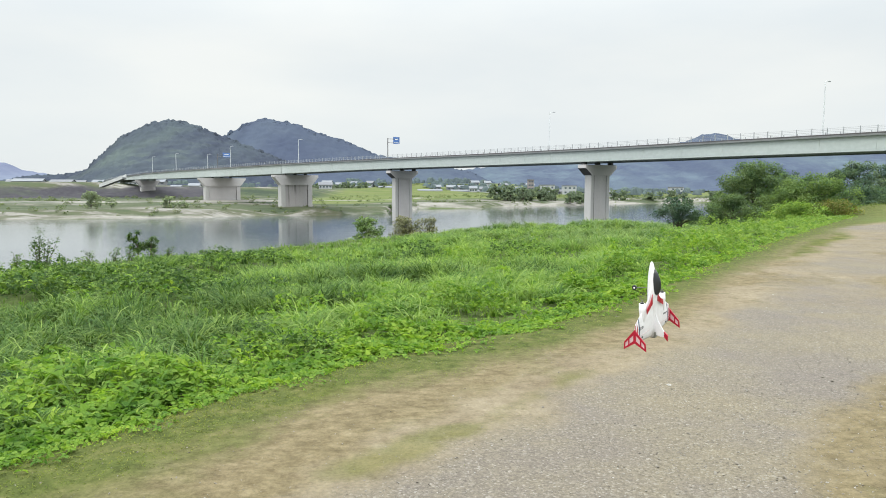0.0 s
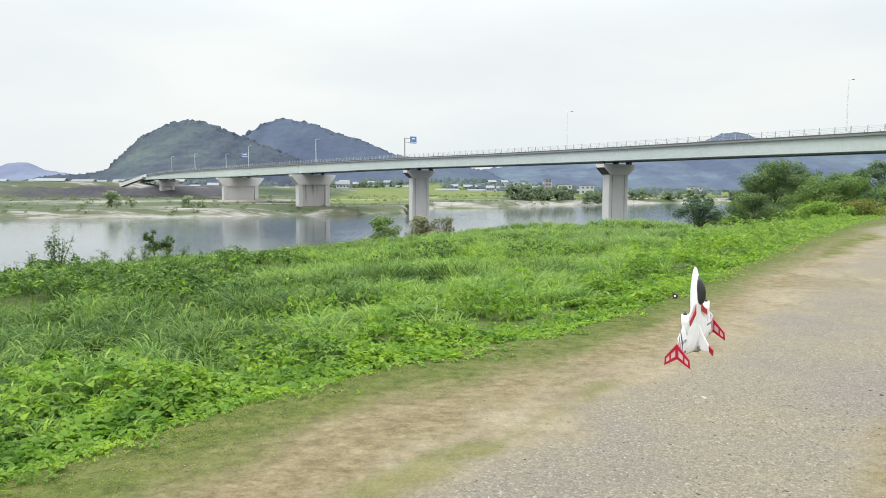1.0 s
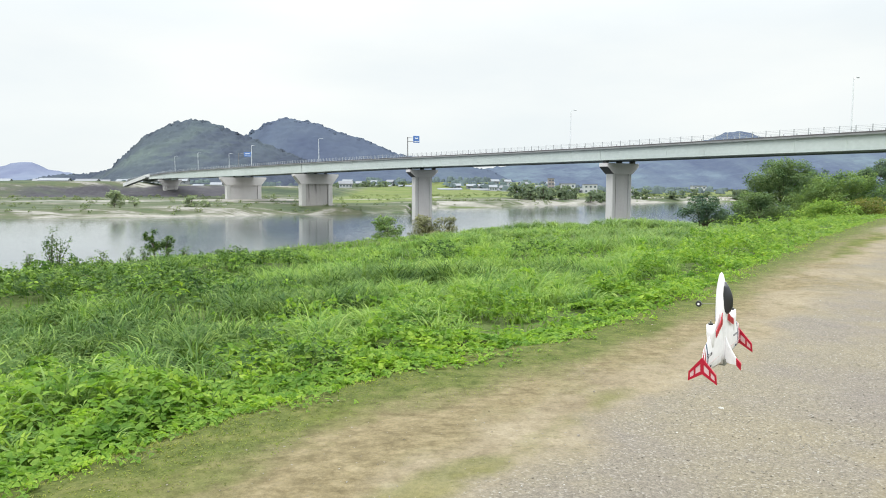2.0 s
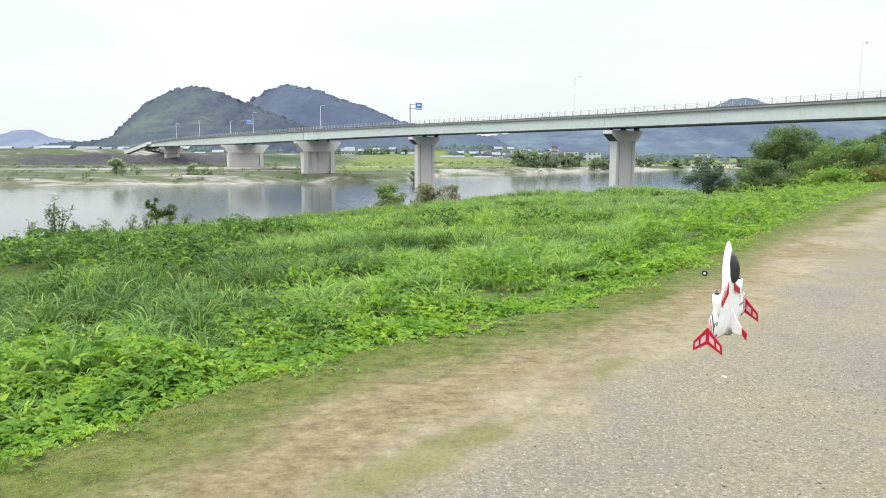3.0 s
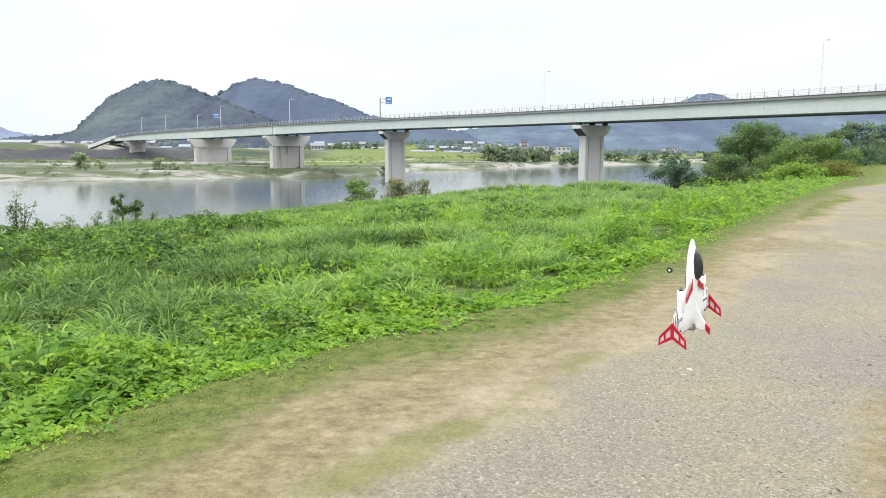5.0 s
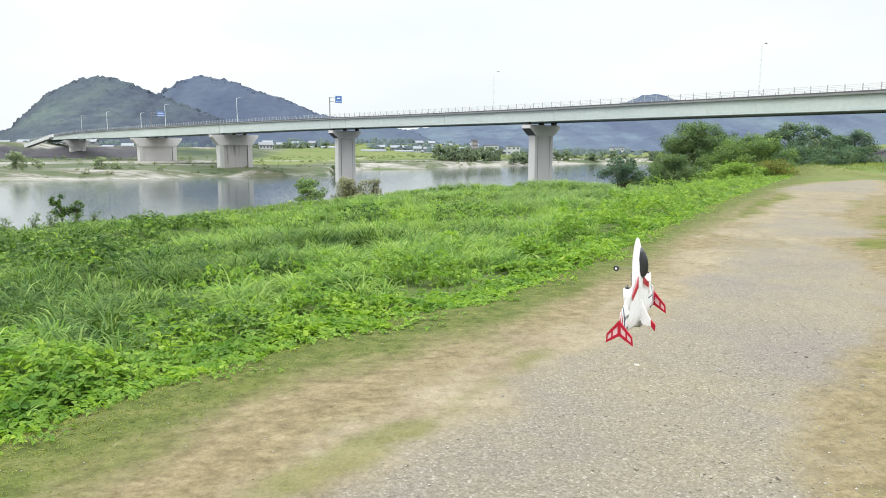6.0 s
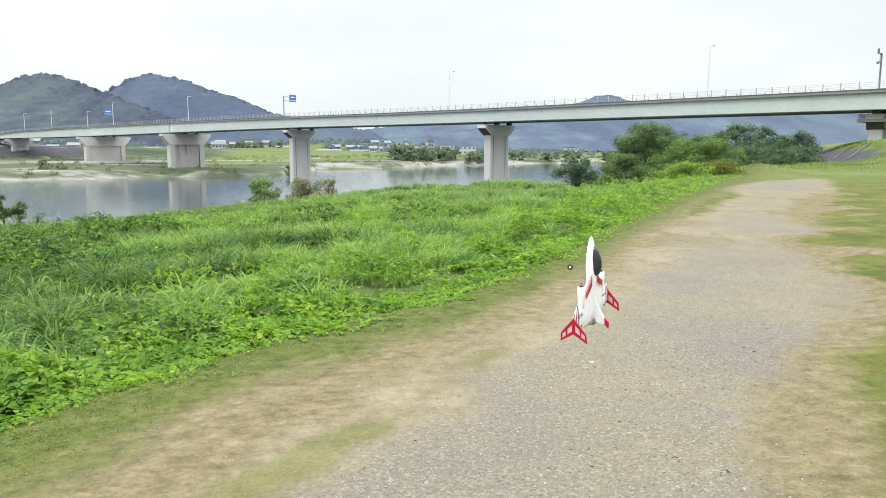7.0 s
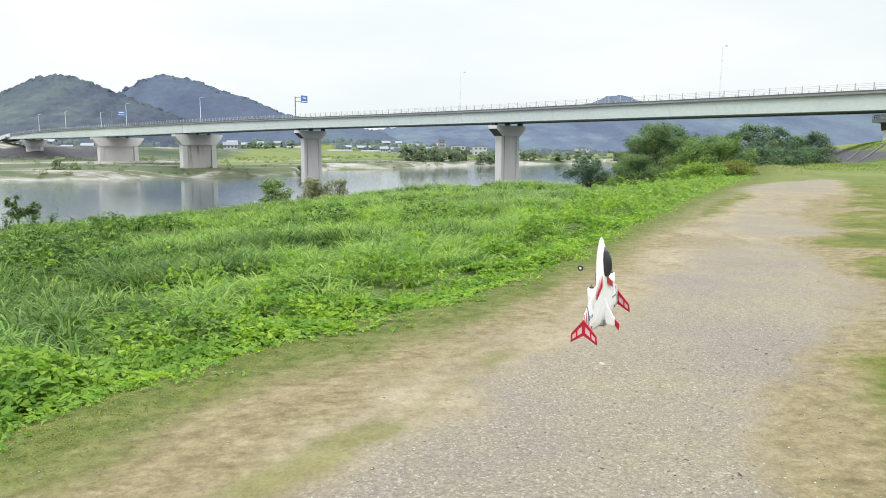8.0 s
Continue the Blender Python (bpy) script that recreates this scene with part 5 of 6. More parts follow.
tree("tree", 31.2, 58, 4.6, 3.8, 25, "slender grey-green tree in a cluster", clear=0.15, clumps=30, leaf=0.15, per=275, mat=M_CROWN_DARK, flat=0.55)
tree("tree", 28.4, 50, 3.5, 6.6, 24, "broad lighter green tree with feathery leaves", clear=0.05, clumps=60, leaf=0.16, per=217, mat=M_CROWN_LIGHT, flat=0.55)
tree("tree", 38.5, 63, 3.9, 4.6, 26, "dark green tree in a cluster", clear=0.05, clumps=40, leaf=0.2, per=159, mat=M_CROWN_DARK, flat=0.55)
tree("tree", 45.6, 72, 4.8, 4.6, 28, "dark tree near the bridge, tinted blue with painted haze", mat=M_CROWN_HAZED, clear=0.05, clumps=36, leaf=0.26, per=116, flat=0.55)
tree("tree", 51.5, 77, 4.5, 4.6, 29, "rounded tree near the bridge, tinted blue with painted haze", mat=M_CROWN_HAZED, clear=0.05, clumps=34, leaf=0.26, per=101, flat=0.55)
tree("tree", 63.4, 88, 4.2, 7.0, 30, "rounded tree near the bridge pier, tinted blue with painted haze", mat=M_CROWN_HAZED, clear=0.05, clumps=46, leaf=0.28, per=87, flat=0.55)
tree("tree", 57, 82, 3.4, 5.0, 31, "low rounded tree near the bridge pier", mat=M_CROWN_DARK, clear=0.05, clumps=40, leaf=0.28, per=87, flat=0.55)
tree("bush", 36.5, 57, 1.9, 4.4, 27, "low green bush at the foot of the trees", "bush", clear=0.0, clumps=40, leaf=0.18, per=130, mat=M_CROWN_DARK, flat=0.55)
tree("bush", 45.0, 65, 1.7, 5.4, 43, "low grey-green bush beyond the meadow", "bush", clear=0.0, clumps=40, leaf=0.2, per=101, mat=M_CROWN_DARK, flat=0.55)
tree("bush", 52.0, 71, 1.9, 5.4, 44, "low green bush beyond the meadow", "bush", clear=0.0, clumps=40, leaf=0.2, per=101, mat=M_CROWN_DARK, flat=0.55)
tree("vine_heap", 22.8, 41.2, 1.3, 4.4, 32, "heap of green vines over low shrubs", "vines", clear=0.0, clumps=50, leaf=0.15, per=159, mat=M_KUDZU_HAZED)
tree("withered_bush", 24.5, 40.5, 1.2, 2.9, 33, "withered brown-green bush beside the track", "bush", clear=0.0, clumps=34, leaf=0.11, per=240, mat=M_SHORT, stems=5, flat=0.5)
# along the brink
tree("shrub", -2.65, 36.5, 1.2, 1.7, 34, "small green shrub at the bank's brink", "shrub", clear=0.0, clumps=44, leaf=0.11, per=320, mat=M_BLADE_HAZED, flat=0.6, base=-1.12)
tree("shrub", -0.75, 36.8, 1.2, 1.8, 35, "pale dry shrub at the bank's brink", "shrub", clear=0.0, clumps=40, leaf=0.11, per=300, mat=M_CROWN_DULL, flat=0.6, stems=4, base=-1.1)
tree("shrub", 0.45, 36.8, 1.2, 1.9, 36, "brown-grey dry shrub at the bank's brink", "shrub", clear=0.0, clumps=34, leaf=0.10, per=260, mat=M_CROWN_DULL, flat=0.6, stems=4, base=-1.1)
tree("shrub", -10.6, 26.4, 0.95, 0.75, 37, "dense dark shrub leaning over the brink", "shrub", clear=0.1, clumps=22, leaf=0.09, per=900, base=-0.95, lean=-0.15, mat=M_KUDZU_SHADED)
tree("shrub", -10.15, 26.4, 0.72, 0.6, 38, "small dark shrub at the brink", "shrub", clear=0.1, clumps=18, leaf=0.10, per=700, base=-0.9, lean=0.1)


def weed(x, y, tall, seed, label, leaves=90):
    """A tall upright weed: a few thin stems with small leaves all the way up."""
    rng = np.random.default_rng(seed)
    w = thing("weed", Matrix.Translation((x, y, float(height(x, y)))), label, "weed", "weeds on the brink")
    pos = []
    for s in range(4):
        lx, ly, h = rng.normal(0, 0.11), rng.normal(0, 0.11), tall * (0.65 + 0.4 * rng.random())
        part("stem", tube([(0, 0, -0.1), (lx * 0.4, ly * 0.4, h * 0.5), (lx, ly, h)], [0.012, 0.008, 0.003], 5), M_BARK, w)
        t = rng.random(leaves // 4) ** 0.8
        pos.append(np.stack([lx * t + rng.normal(0, 0.06, len(t)), ly * t + rng.normal(0, 0.06, len(t)), h * (0.15 + 0.85 * t)], -1))
    pos = np.concatenate(pos)
    one = np.array([(0, 0, 0), (0.5, 0.28, 0.1), (1, 0, 0.0), (0.5, -0.28, 0.1)])
    f = turned(rng, len(pos), 0.6)
    ob = new("foliage", many("foliage", np.einsum("nij,kj->nki", f, one) * (0.045 + 0.035 * rng.random(len(pos)))[:, None, None] + pos[:, None, :], [(0, 2, 1), (0, 3, 2)], M_KUDZU_SHADED))
    ob.parent = w


weed(-10.35, 18.9, 1.22, 41, "tall leafy weed standing against the water", 480)
weed(-10.12, 18.8, 0.95, 42, "leafy weed beside a taller one", 300)
for k, (x, y, h) in enumerate(((-11.0, 18.9, 0.60), (-9.3, 21.2, 0.5), (-8.95, 21.5, 0.45), (-8.4, 21.9, 0.5), (-8.0, 22.3, 0.5), (-7.3, 23.6, 0.4), (-9.8, 20.6, 0.45))):
    weed(x, y, h, 50 + k, "thin leafy weed on the bank's brink", 150)


# ================= the flying model =================
M_FOAM = worn("white_foam", (0.75, 0.73, 0.755), (0.70, 0.685, 0.71), 0.55, 40, 6, relief=0.0006)
M_RED = plain("red_plastic", (0.38, 0.005, 0.028), 0.35)
M_PINK = plain("pale_pink_film", (0.60, 0.43, 0.44), 0.4)
M_BLACK = plain("black_canopy_plastic", (0.025, 0.026, 0.03), 0.3)
M_BLUE = plain("blue_stripe", (0.05, 0.075, 0.14), 0.4)
M_INK = plain("dark_print", (0.05, 0.05, 0.07), 0.5)
M_VENT = plain("grey_vent", (0.16, 0.16, 0.14), 0.6)


def flier():
    """A small upright-hovering foam delta wing. Its axes: x along the wings, y to its upper side, z to the nose."""
    turn = Matrix(((-0.6309, 0.773, -0.0664), (-0.7699, -0.6343, -0.0701), (-0.0963, 0.0069, 0.9953)))
    turn = turn.to_quaternion().to_matrix().to_4x4()
    f = thing("model_plane", Matrix.Translation((1.2219, 2.9664, 0.8363)) @ turn,
              "white foam model plane with red fins hovering nose up", "model plane")
    # fuselage: rings from tail to nose (z, half width, height above, depth below)
    rings = []
    for z, w, up, dn in ((-0.002, 0.026, 0.0125, 0.014), (0.05, 0.032, 0.0145, 0.018), (0.12, 0.036, 0.0165, 0.022), (0.19, 0.036, 0.020, 0.024), (0.235, 0.030, 0.024, 0.024),
                         (0.28, 0.026, 0.025, 0.023), (0.32, 0.020, 0.020, 0.020), (0.355, 0.0155, 0.014, 0.015), (0.378, 0.010, 0.009, 0.010), (0.389, 0.0055, 0.005, 0.006), (0.393, 0.001, 0.001, 0.001)):
        rings.append([(w * math.cos(a), (up if math.sin(a) > 0 else dn) * math.sin(a), z) for a in [2 * math.pi * k / 20 for k in range(20)]])
    part("fuselage", loft(rings), M_FOAM, f, smooth=True)
    # wings: sections from root to tip (x, rear z, front z, half thickness)
    for side in (1, -1):
        secs = []
        for x, rear, front, th in ((0.0, 0.0, 0.262, 0.013), (0.032, 0.0, 0.250, 0.013), (0.045, 0.0, 0.222, 0.013), (0.065, 0.002, 0.203, 0.012), (0.10, 0.006, 0.185, 0.011), (0.14, 0.011, 0.162, 0.010), (0.19, 0.018, 0.137, 0.008), (0.225, 0.023, 0.118, 0.0055), (0.235, 0.025, 0.108, 0.0035)):
            ring = []
            for k in range(14):
                a = 2 * math.pi * k / 14
                u = 0.5 + 0.5 * math.cos(a)
                ring.append((side * x, th * math.sin(a) * (0.35 + 0.65 * math.sin(math.pi * min(1, 0.25 + 0.75 * u))), rear + (front - rear) * u))
            secs.append(ring if side > 0 else ring[::-1])
        wing = part("wing", loft(secs), M_FOAM, f, smooth=True)
        # hinge line of the elevon
        part("hinge_line", box((min(side * 0.05, side * 0.228), 0.0085, 0.046), (max(side * 0.05, side * 0.228), 0.0095, 0.0475)), M_PINK, wing)
        part("hinge_line", box((min(side * 0.05, side * 0.228), -0.0105, 0.046), (max(side * 0.05, side * 0.228), -0.0085, 0.047)), M_VENT, wing)
        # blue and red bands round the wing end
        for lo, hi, mat in ((0.190, 0.199, M_BLUE), (0.212, 0.2345, M_RED)):
            rings = []
            for x in (lo, hi):
                rear, front, th = (float(np.interp(x, (0.19, 0.225, 0.235), v)) for v in ((0.018, 0.023, 0.025), (0.137, 0.118, 0.108), (0.008, 0.0055, 0.0035)))
                ring = []
                for k in range(14):
                    a = 2 * math.pi * k / 14
                    u = 0.5 + 0.5 * math.cos(a)
                    ring.append((side * x, (th + 0.0006) * math.sin(a) * (0.35 + 0.65 * math.sin(math.pi * min(1, 0.25 + 0.75 * u))), rear - 0.0006 + (front - rear + 0.0012) * u))
                rings.append(ring if side > 0 else ring[::-1])
            part("band", loft(rings), mat, wing, smooth=True)
        # red panes in the wing root by the canopy
        for k in range(4):
            x0 = 0.036 + 0.020 * k
            zt = float(np.interp(x0, (0.03, 0.045, 0.065, 0.10, 0.14), (0.243, 0.215, 0.195, 0.177, 0.154)))
            zt2 = float(np.interp(x0 + 0.016, (0.03, 0.045, 0.065, 0.10, 0.14), (0.243, 0.215, 0.195, 0.177, 0.154)))
            pts = [(side * x0, 0.178 - 0.010 * k), (side * (x0 + 0.016), 0.170 - 0.010 * k), (side * (x0 + 0.016), zt2 - 0.004), (side * x0, zt - 0.004)]
            part("red_pane", slab(pts if side > 0 else pts[::-1], 0.003, Matrix(((1, 0, 0, 0), (0, 0, -1, 0.0158), (0, 1, 0, 0), (0, 0, 0, 1)))), M_RED, wing)
        # motor housing in front of the wing
        nac = part("motor_housing", tube([(side * 0.137, 0, 0.085), (side * 0.137, 0, 0.13), (side * 0.137, 0, 0.165), (side * 0.137, 0, 0.2)], [0.006, 0.014, 0.017, 0.0165], 14), M_FOAM, f, smooth=True)
        part("motor", tube([(side * 0.137, 0, 0.199), (side * 0.137, 0, 0.207)], [0.010, 0.010], 12), M_BLACK, nac)
        part("shaft", tube([(side * 0.137, 0, 0.206), (side * 0.137, 0, 0.218)], [0.003, 0.003], 8), M_VENT, nac)
        # swept red fin at the wing end: red bars with pale film between
        fin = new("end_fin")
        fin.parent = f
        for up in (1, -1):
            xo = side * 0.240
            a, b = (0.000, 0.090), (0.000, 0.020)
            c, d = (0.055, 0.024), (0.058, -0.016)

            def bar(p, q, p2, q2, name="fin_bar", mat=M_RED, th=0.0030):
                o = [(up * p[0], p[1]), (up * q[0], q[1]), (up * q2[0], q2[1]), (up * p2[0], p2[1])]
                bm = bmesh.new()
                lo = [bm.verts.new((xo - th, y, z)) for y, z in o]
                hi = [bm.verts.new((xo + th, y, z)) for y, z in o]
                bm.faces.new(lo)
                bm.faces.new(hi[::-1])
                for j in range(4):
                    bm.faces.new((lo[j], hi[j], hi[(j + 1) % 4], lo[(j + 1) % 4]))
                bmesh.ops.recalc_face_normals(bm, faces=bm.faces)
                return part(name, bm, mat, fin)

            def at(u, v):
                lo = (b[0] + (d[0] - b[0]) * u, b[1] + (d[1] - b[1]) * u)
                hi = (a[0] + (c[0] - a[0]) * u, a[1] + (c[1] - a[1]) * u)
                return (lo[0] + (hi[0] - lo[0]) * v, lo[1] + (hi[1] - lo[1]) * v)

            bar(at(0, 0.70), at(1, 0.70), at(0, 1), at(1, 1))
            bar(at(0, 0), at(1, 0), at(0, 0.24), at(1, 0.24))
            for u0, u1 in ((0, 0.12), (0.48, 0.6), (0.88, 1.0)):
                bar(at(u0, 0.241), at(u1, 0.241), at(u0, 0.699), at(u1, 0.699))
            for u0, u1 in ((0.121, 0.479), (0.601, 0.879)):
                bar(at(u0, 0.242), at(u1, 0.242), at(u0, 0.698), at(u1, 0.698), "film", M_PINK, 0.0012)
    # fin on the upper side, red at its end
    o = [(0.014, 0.125), (0.030, 0.078), (0.062, 0.022), (0.062, -0.002), (0.040, -0.002), (0.014, 0.004)]
    mt = Matrix(((0, 0, 1, -0.004), (1, 0, 0, 0), (0, 1, 0, 0), (0, 0, 0, 1)))
    vf = part("upper_fin", slab(o, 0.008, mt), M_FOAM, f)
    part("fin_end", slab([(0.060, 0.026), (0.080, 0.006), (0.078, -0.024), (0.061, -0.004)], 0.009, Matrix(((0, 0, 1, -0.0045), (1, 0, 0, 0), (0, 1, 0, 0), (0, 0, 0, 1)))), M_RED, vf, "red fin end")
    # canopy
    rings = []
    for z, w, top in ((0.216, 0.009, 0.027), (0.228, 0.019, 0.038), (0.25, 0.0220, 0.046), (0.28, 0.0215, 0.047), (0.305, 0.0185, 0.042), (0.33, 0.0135, 0.032), (0.352, 0.006, 0.019)):
        rings.append([(w * math.cos(a), 0.012 + (top - 0.012) * math.sin(a), z) for a in [math.pi * k / 12 for k in range(13)]] + [(0, 0.008, z)])
    part("canopy", loft(rings), M_BLACK, f, "glossy black canopy", smooth=True)
    # nose wheel on the lower side
    leg = part("wheel_leg", tube([(0, -0.018, 0.255), (0, -0.055, 0.251), (0, -0.094, 0.247)], 0.0014, 6), M_VENT, f)
    part("tyre", tube([(-0.004, -0.097, 0.247), (-0.003, -0.097, 0.247), (0.003, -0.097, 0.247), (0.004, -0.097, 0.247)], [0.0105, 0.0132, 0.0132, 0.0105], 16), M_BLACK, leg, "black rubber wheel")
    part("hub", tube([(-0.0048, -0.097, 0.247), (0.0048, -0.097, 0.247)], 0.0052, 12), M_FOAM, leg, "white wheel hub")
    # tail vent, lower battery bay, louvres
    part("tail_vent", box((-0.017, -0.014, -0.011), (0.017, 0.019, 0.020), 0.004), M_VENT, f, "grey tail vent")
    part("battery_bay", box((-0.008, -0.0262, 0.180), (0.008, -0.0225, 0.232), 0.001), M_INK, f, "dark battery bay")
    for k in range(6):
        part("louvre", box((-0.011, -0.0242, 0.132 + 0.006 * k), (0.011, -0.0226, 0.1345 + 0.006 * k)), M_VENT, f)
    for x in (-0.127, 0.127):
        part("servo_horn", box((x - 0.009, -0.022, 0.080), (x + 0.004, -0.008, 0.094), 0.002), M_BLACK, f, "black servo horn")

    def writing(text, x, y, z, size, lower, name="print"):
        c = bpy.data.curves.new(name, "FONT")
        c.body, c.size, c.extrude, c.align_x = text, size, 0.0003, "CENTER"
        ob = new(name, c)
        dg = bpy.context.evaluated_depsgraph_get()
        me = bpy.data.meshes.new_from_object(ob.evaluated_get(dg))
        bpy.data.objects.remove(ob)
        me.materials.append(M_INK)
        ob = new(name, me)
        ob.parent = f
        ob.matrix_local = (Matrix.Translation((x, y, z)) @ (pose(0, 0, 0, 90, 0, 0) if lower else pose(0, 0, 0, 90, 0, 180)))

    for x in (-0.175, 0.175):
        writing("520", x + 0.006, -0.0108, 0.066, 0.018, True)
        if x > 0:
            writing("520", x - 0.008, 0.0106, 0.078, 0.020, False)
            bm = bmesh.new()
            ring = [(x + 0.026 + 0.0095 * math.cos(a), 0.0108, 0.085 + 0.0095 * math.sin(a)) for a in [2 * math.pi * k / 14 for k in range(12)]]
            add_tube(bm, ring, 0.0013, 5)
            part("ring_mark", bm, M_INK, f)
        else:
            writing("VERTICAL", x * 0.86, 0.0108, 0.082, 0.013, False)
        part("small_mark", box((x * 0.93 - 0.006, 0.0072, 0.029), (x * 0.93 + 0.006, 0.0090, 0.037)), M_INK, f)
    return f


flier()


# ================= far bank =================
def gable_house(x, y, w, d, wall_h, roof_h, turn, wall_mat, roof_mat, label, windows=3, base=None):
    base = float(height(x, y)) if base is None else base
    h = thing("house", Matrix.Translation((x, y, base - 0.1)) @ pose(0, 0, 0, 0, 0, turn), label, "house", "houses across the river")
    wall = part("wall", box((-w / 2, -d / 2, 0), (w / 2, d / 2, wall_h)), wall_mat, h)
    e = 0.6
    o = [(-d / 2 - e, wall_h - 0.15), (0, wall_h + roof_h), (d / 2 + e, wall_h - 0.15), (d / 2 + e, wall_h + 0.12), (0, wall_h + roof_h + 0.3), (-d / 2 - e, wall_h + 0.12)]
    part("roof", loft([[(-w / 2 - e, yy, z) for yy, z in o], [(w / 2 + e, yy, z) for yy, z in o]]), roof_mat, h)
    gab = loft([[(-w / 2 + 0.01, -d / 2, wall_h), (-w / 2 + 0.01, d / 2, wall_h), (-w / 2 + 0.01, 0, wall_h + roof_h * 0.97)],
                [(w / 2 - 0.01, -d / 2, wall_h), (w / 2 - 0.01, d / 2, wall_h), (w / 2 - 0.01, 0, wall_h + roof_h * 0.97)]])
    part("gable", gab, wall_mat, h)
    for k in range(windows):
        cx = -w / 2 + w * (k + 0.5) / windows
        part("window", box((cx - 0.8, -d / 2 - 0.05, wall_h * 0.35), (cx + 0.8, -d / 2 + 0.02, wall_h * 0.75)), M_GLASS_DARK, h)
    return h


def block_building(x, y, w, d, tall, storeys, wall_mat, label, base=None, turn=0):
    base = float(height(x, y)) if base is None else base
    b = thing("building", Matrix.Translation((x, y, base - 0.1)) @ pose(0, 0, 0, 0, 0, turn), label, "building")
    part("wall", box((-w / 2, -d / 2, 0), (w / 2, d / 2, tall)), wall_mat, b)
    part("roof", box((-w / 2 - 0.3, -d / 2 - 0.3, tall + 0.004), (w / 2 + 0.3, d / 2 + 0.3, tall + 0.7)), M_ROOF_GREY, b)
    n = max(2, int(w / 4))
    for s in range(storeys):
        for k in range(n):
            cx = -w / 2 + w * (k + 0.5) / n
            z = tall * (s + 0.35) / storeys
            part("window", box((cx - 1.0, -d / 2 - 0.06, z), (cx + 1.0, -d / 2 + 0.02, z + tall * 0.4 / storeys)), M_GLASS_DARK, b)
    return b


M_GLASS_DARK = plain("dark_window", (0.08, 0.10, 0.12), 0.2)
# white walls greyed in their colour to show distance haze
M_WALL_WHITE = worn("hazed_white_plaster", (0.40, 0.415, 0.435), (0.34, 0.355, 0.37), 0.8, 2, 0.3)
M_WALL_GREY = worn("grey_plaster", (0.204, 0.214, 0.231), (0.163, 0.170, 0.184), 0.8, 2, 0.3)
M_BRICK_RED = worn("red_brown_wall", (0.255, 0.225, 0.225), (0.22, 0.195, 0.197), 0.85, 3, 0.4)
M_ROOF_GREY = worn("grey_roof_tiles", (0.163, 0.170, 0.190), (0.116, 0.122, 0.136), 0.7, 3, 0.4)
M_ROOF_BLUE = worn("pale_metal_roof", (0.165, 0.18, 0.205), (0.13, 0.145, 0.165), 0.5, 3, 0.4)

# houses at the foot of the hills: place, width, depth, wall and roof height, turn, materials, windows
HOUSES_FIELD = ((-84, 640, 16, 9, 5.0, 3.0, 8, M_WALL_WHITE, M_ROOF_GREY, 4), (52, 690, 10, 8, 5, 2.6, 0, M_WALL_WHITE, M_ROOF_BLUE, 3),
    (64, 700, 12, 8, 5, 2.6, -15, M_WALL_WHITE, M_ROOF_GREY, 3), (70, 735, 9, 8, 9, 2.4, 10, M_WALL_WHITE, M_ROOF_BLUE, 2),
    (80, 690, 9, 8, 4, 2.4, 25, M_WALL_GREY, M_ROOF_GREY, 2), (150, 560, 8, 7, 4.2, 2.4, 10, M_WALL_WHITE, M_ROOF_GREY, 2),
    (-168, 640, 22, 10, 4, 3.4, 5, M_WALL_GREY, M_ROOF_BLUE, 5))
HOUSES_BRIDGE_END = ((-292, 660, 14, 9, 4, 2.6, -8, M_WALL_GREY, M_ROOF_BLUE, 2), (-187, 600, 12, 8, 4.2, 2.4, 4, M_WALL_WHITE, M_ROOF_BLUE, 3),
    (-216, 604, 11, 8, 4.0, 2.4, -6, M_WALL_GREY, M_ROOF_BLUE, 2), (-237, 600, 11, 8, 4.0, 2.4, 6, M_WALL_WHITE, M_ROOF_GREY, 2),
    (-272, 650, 12, 9, 3.4, 2.4, 14, M_WALL_WHITE, M_ROOF_BLUE, 3), (-252, 645, 16, 9, 3.2, 2.2, -4, M_WALL_GREY, M_ROOF_BLUE, 3))
HOUSES_DOWNSTREAM = ((-300, 610, 26, 10, 4.0, 2.4, -4, M_WALL_GREY, M_ROOF_GREY, 5), (-333, 620, 34, 12, 4.6, 2.6, 3, M_WALL_GREY, M_ROOF_BLUE, 6),
    (-352, 660, 11, 9, 4, 2.8, -10, M_WALL_WHITE, M_ROOF_GREY, 2), (-388, 640, 13, 9, 4, 2.6, 6, M_WALL_GREY, M_ROOF_BLUE, 3),
    (-364, 650, 12, 9, 3.6, 2.4, -6, M_WALL_WHITE, M_ROOF_GREY, 3), (-312, 668, 12, 9, 3.6, 2.6, 10, M_WALL_GREY, M_ROOF_GREY, 3),
    (-375, 670, 12, 9, 4, 2.8, 8, M_WALL_GREY, M_ROOF_BLUE, 3), (-400, 660, 11, 9, 4, 2.6, 0, M_WALL_GREY, M_ROOF_GREY, 2))
for x, y, w, d, hw, hr, turn, wm, rm, n in HOUSES_FIELD + HOUSES_BRIDGE_END + HOUSES_DOWNSTREAM:
    gable_house(x, y, w * 0.72, d * 0.72, hw * 0.72, hr * 0.8, turn, wm, rm, "%s house with a %s roof at the hills' foot" % ("white" if wm is M_WALL_WHITE else "grey", "dark tiled" if rm is M_ROOF_GREY else "pale metal"), n)
rng = np.random.default_rng(21)
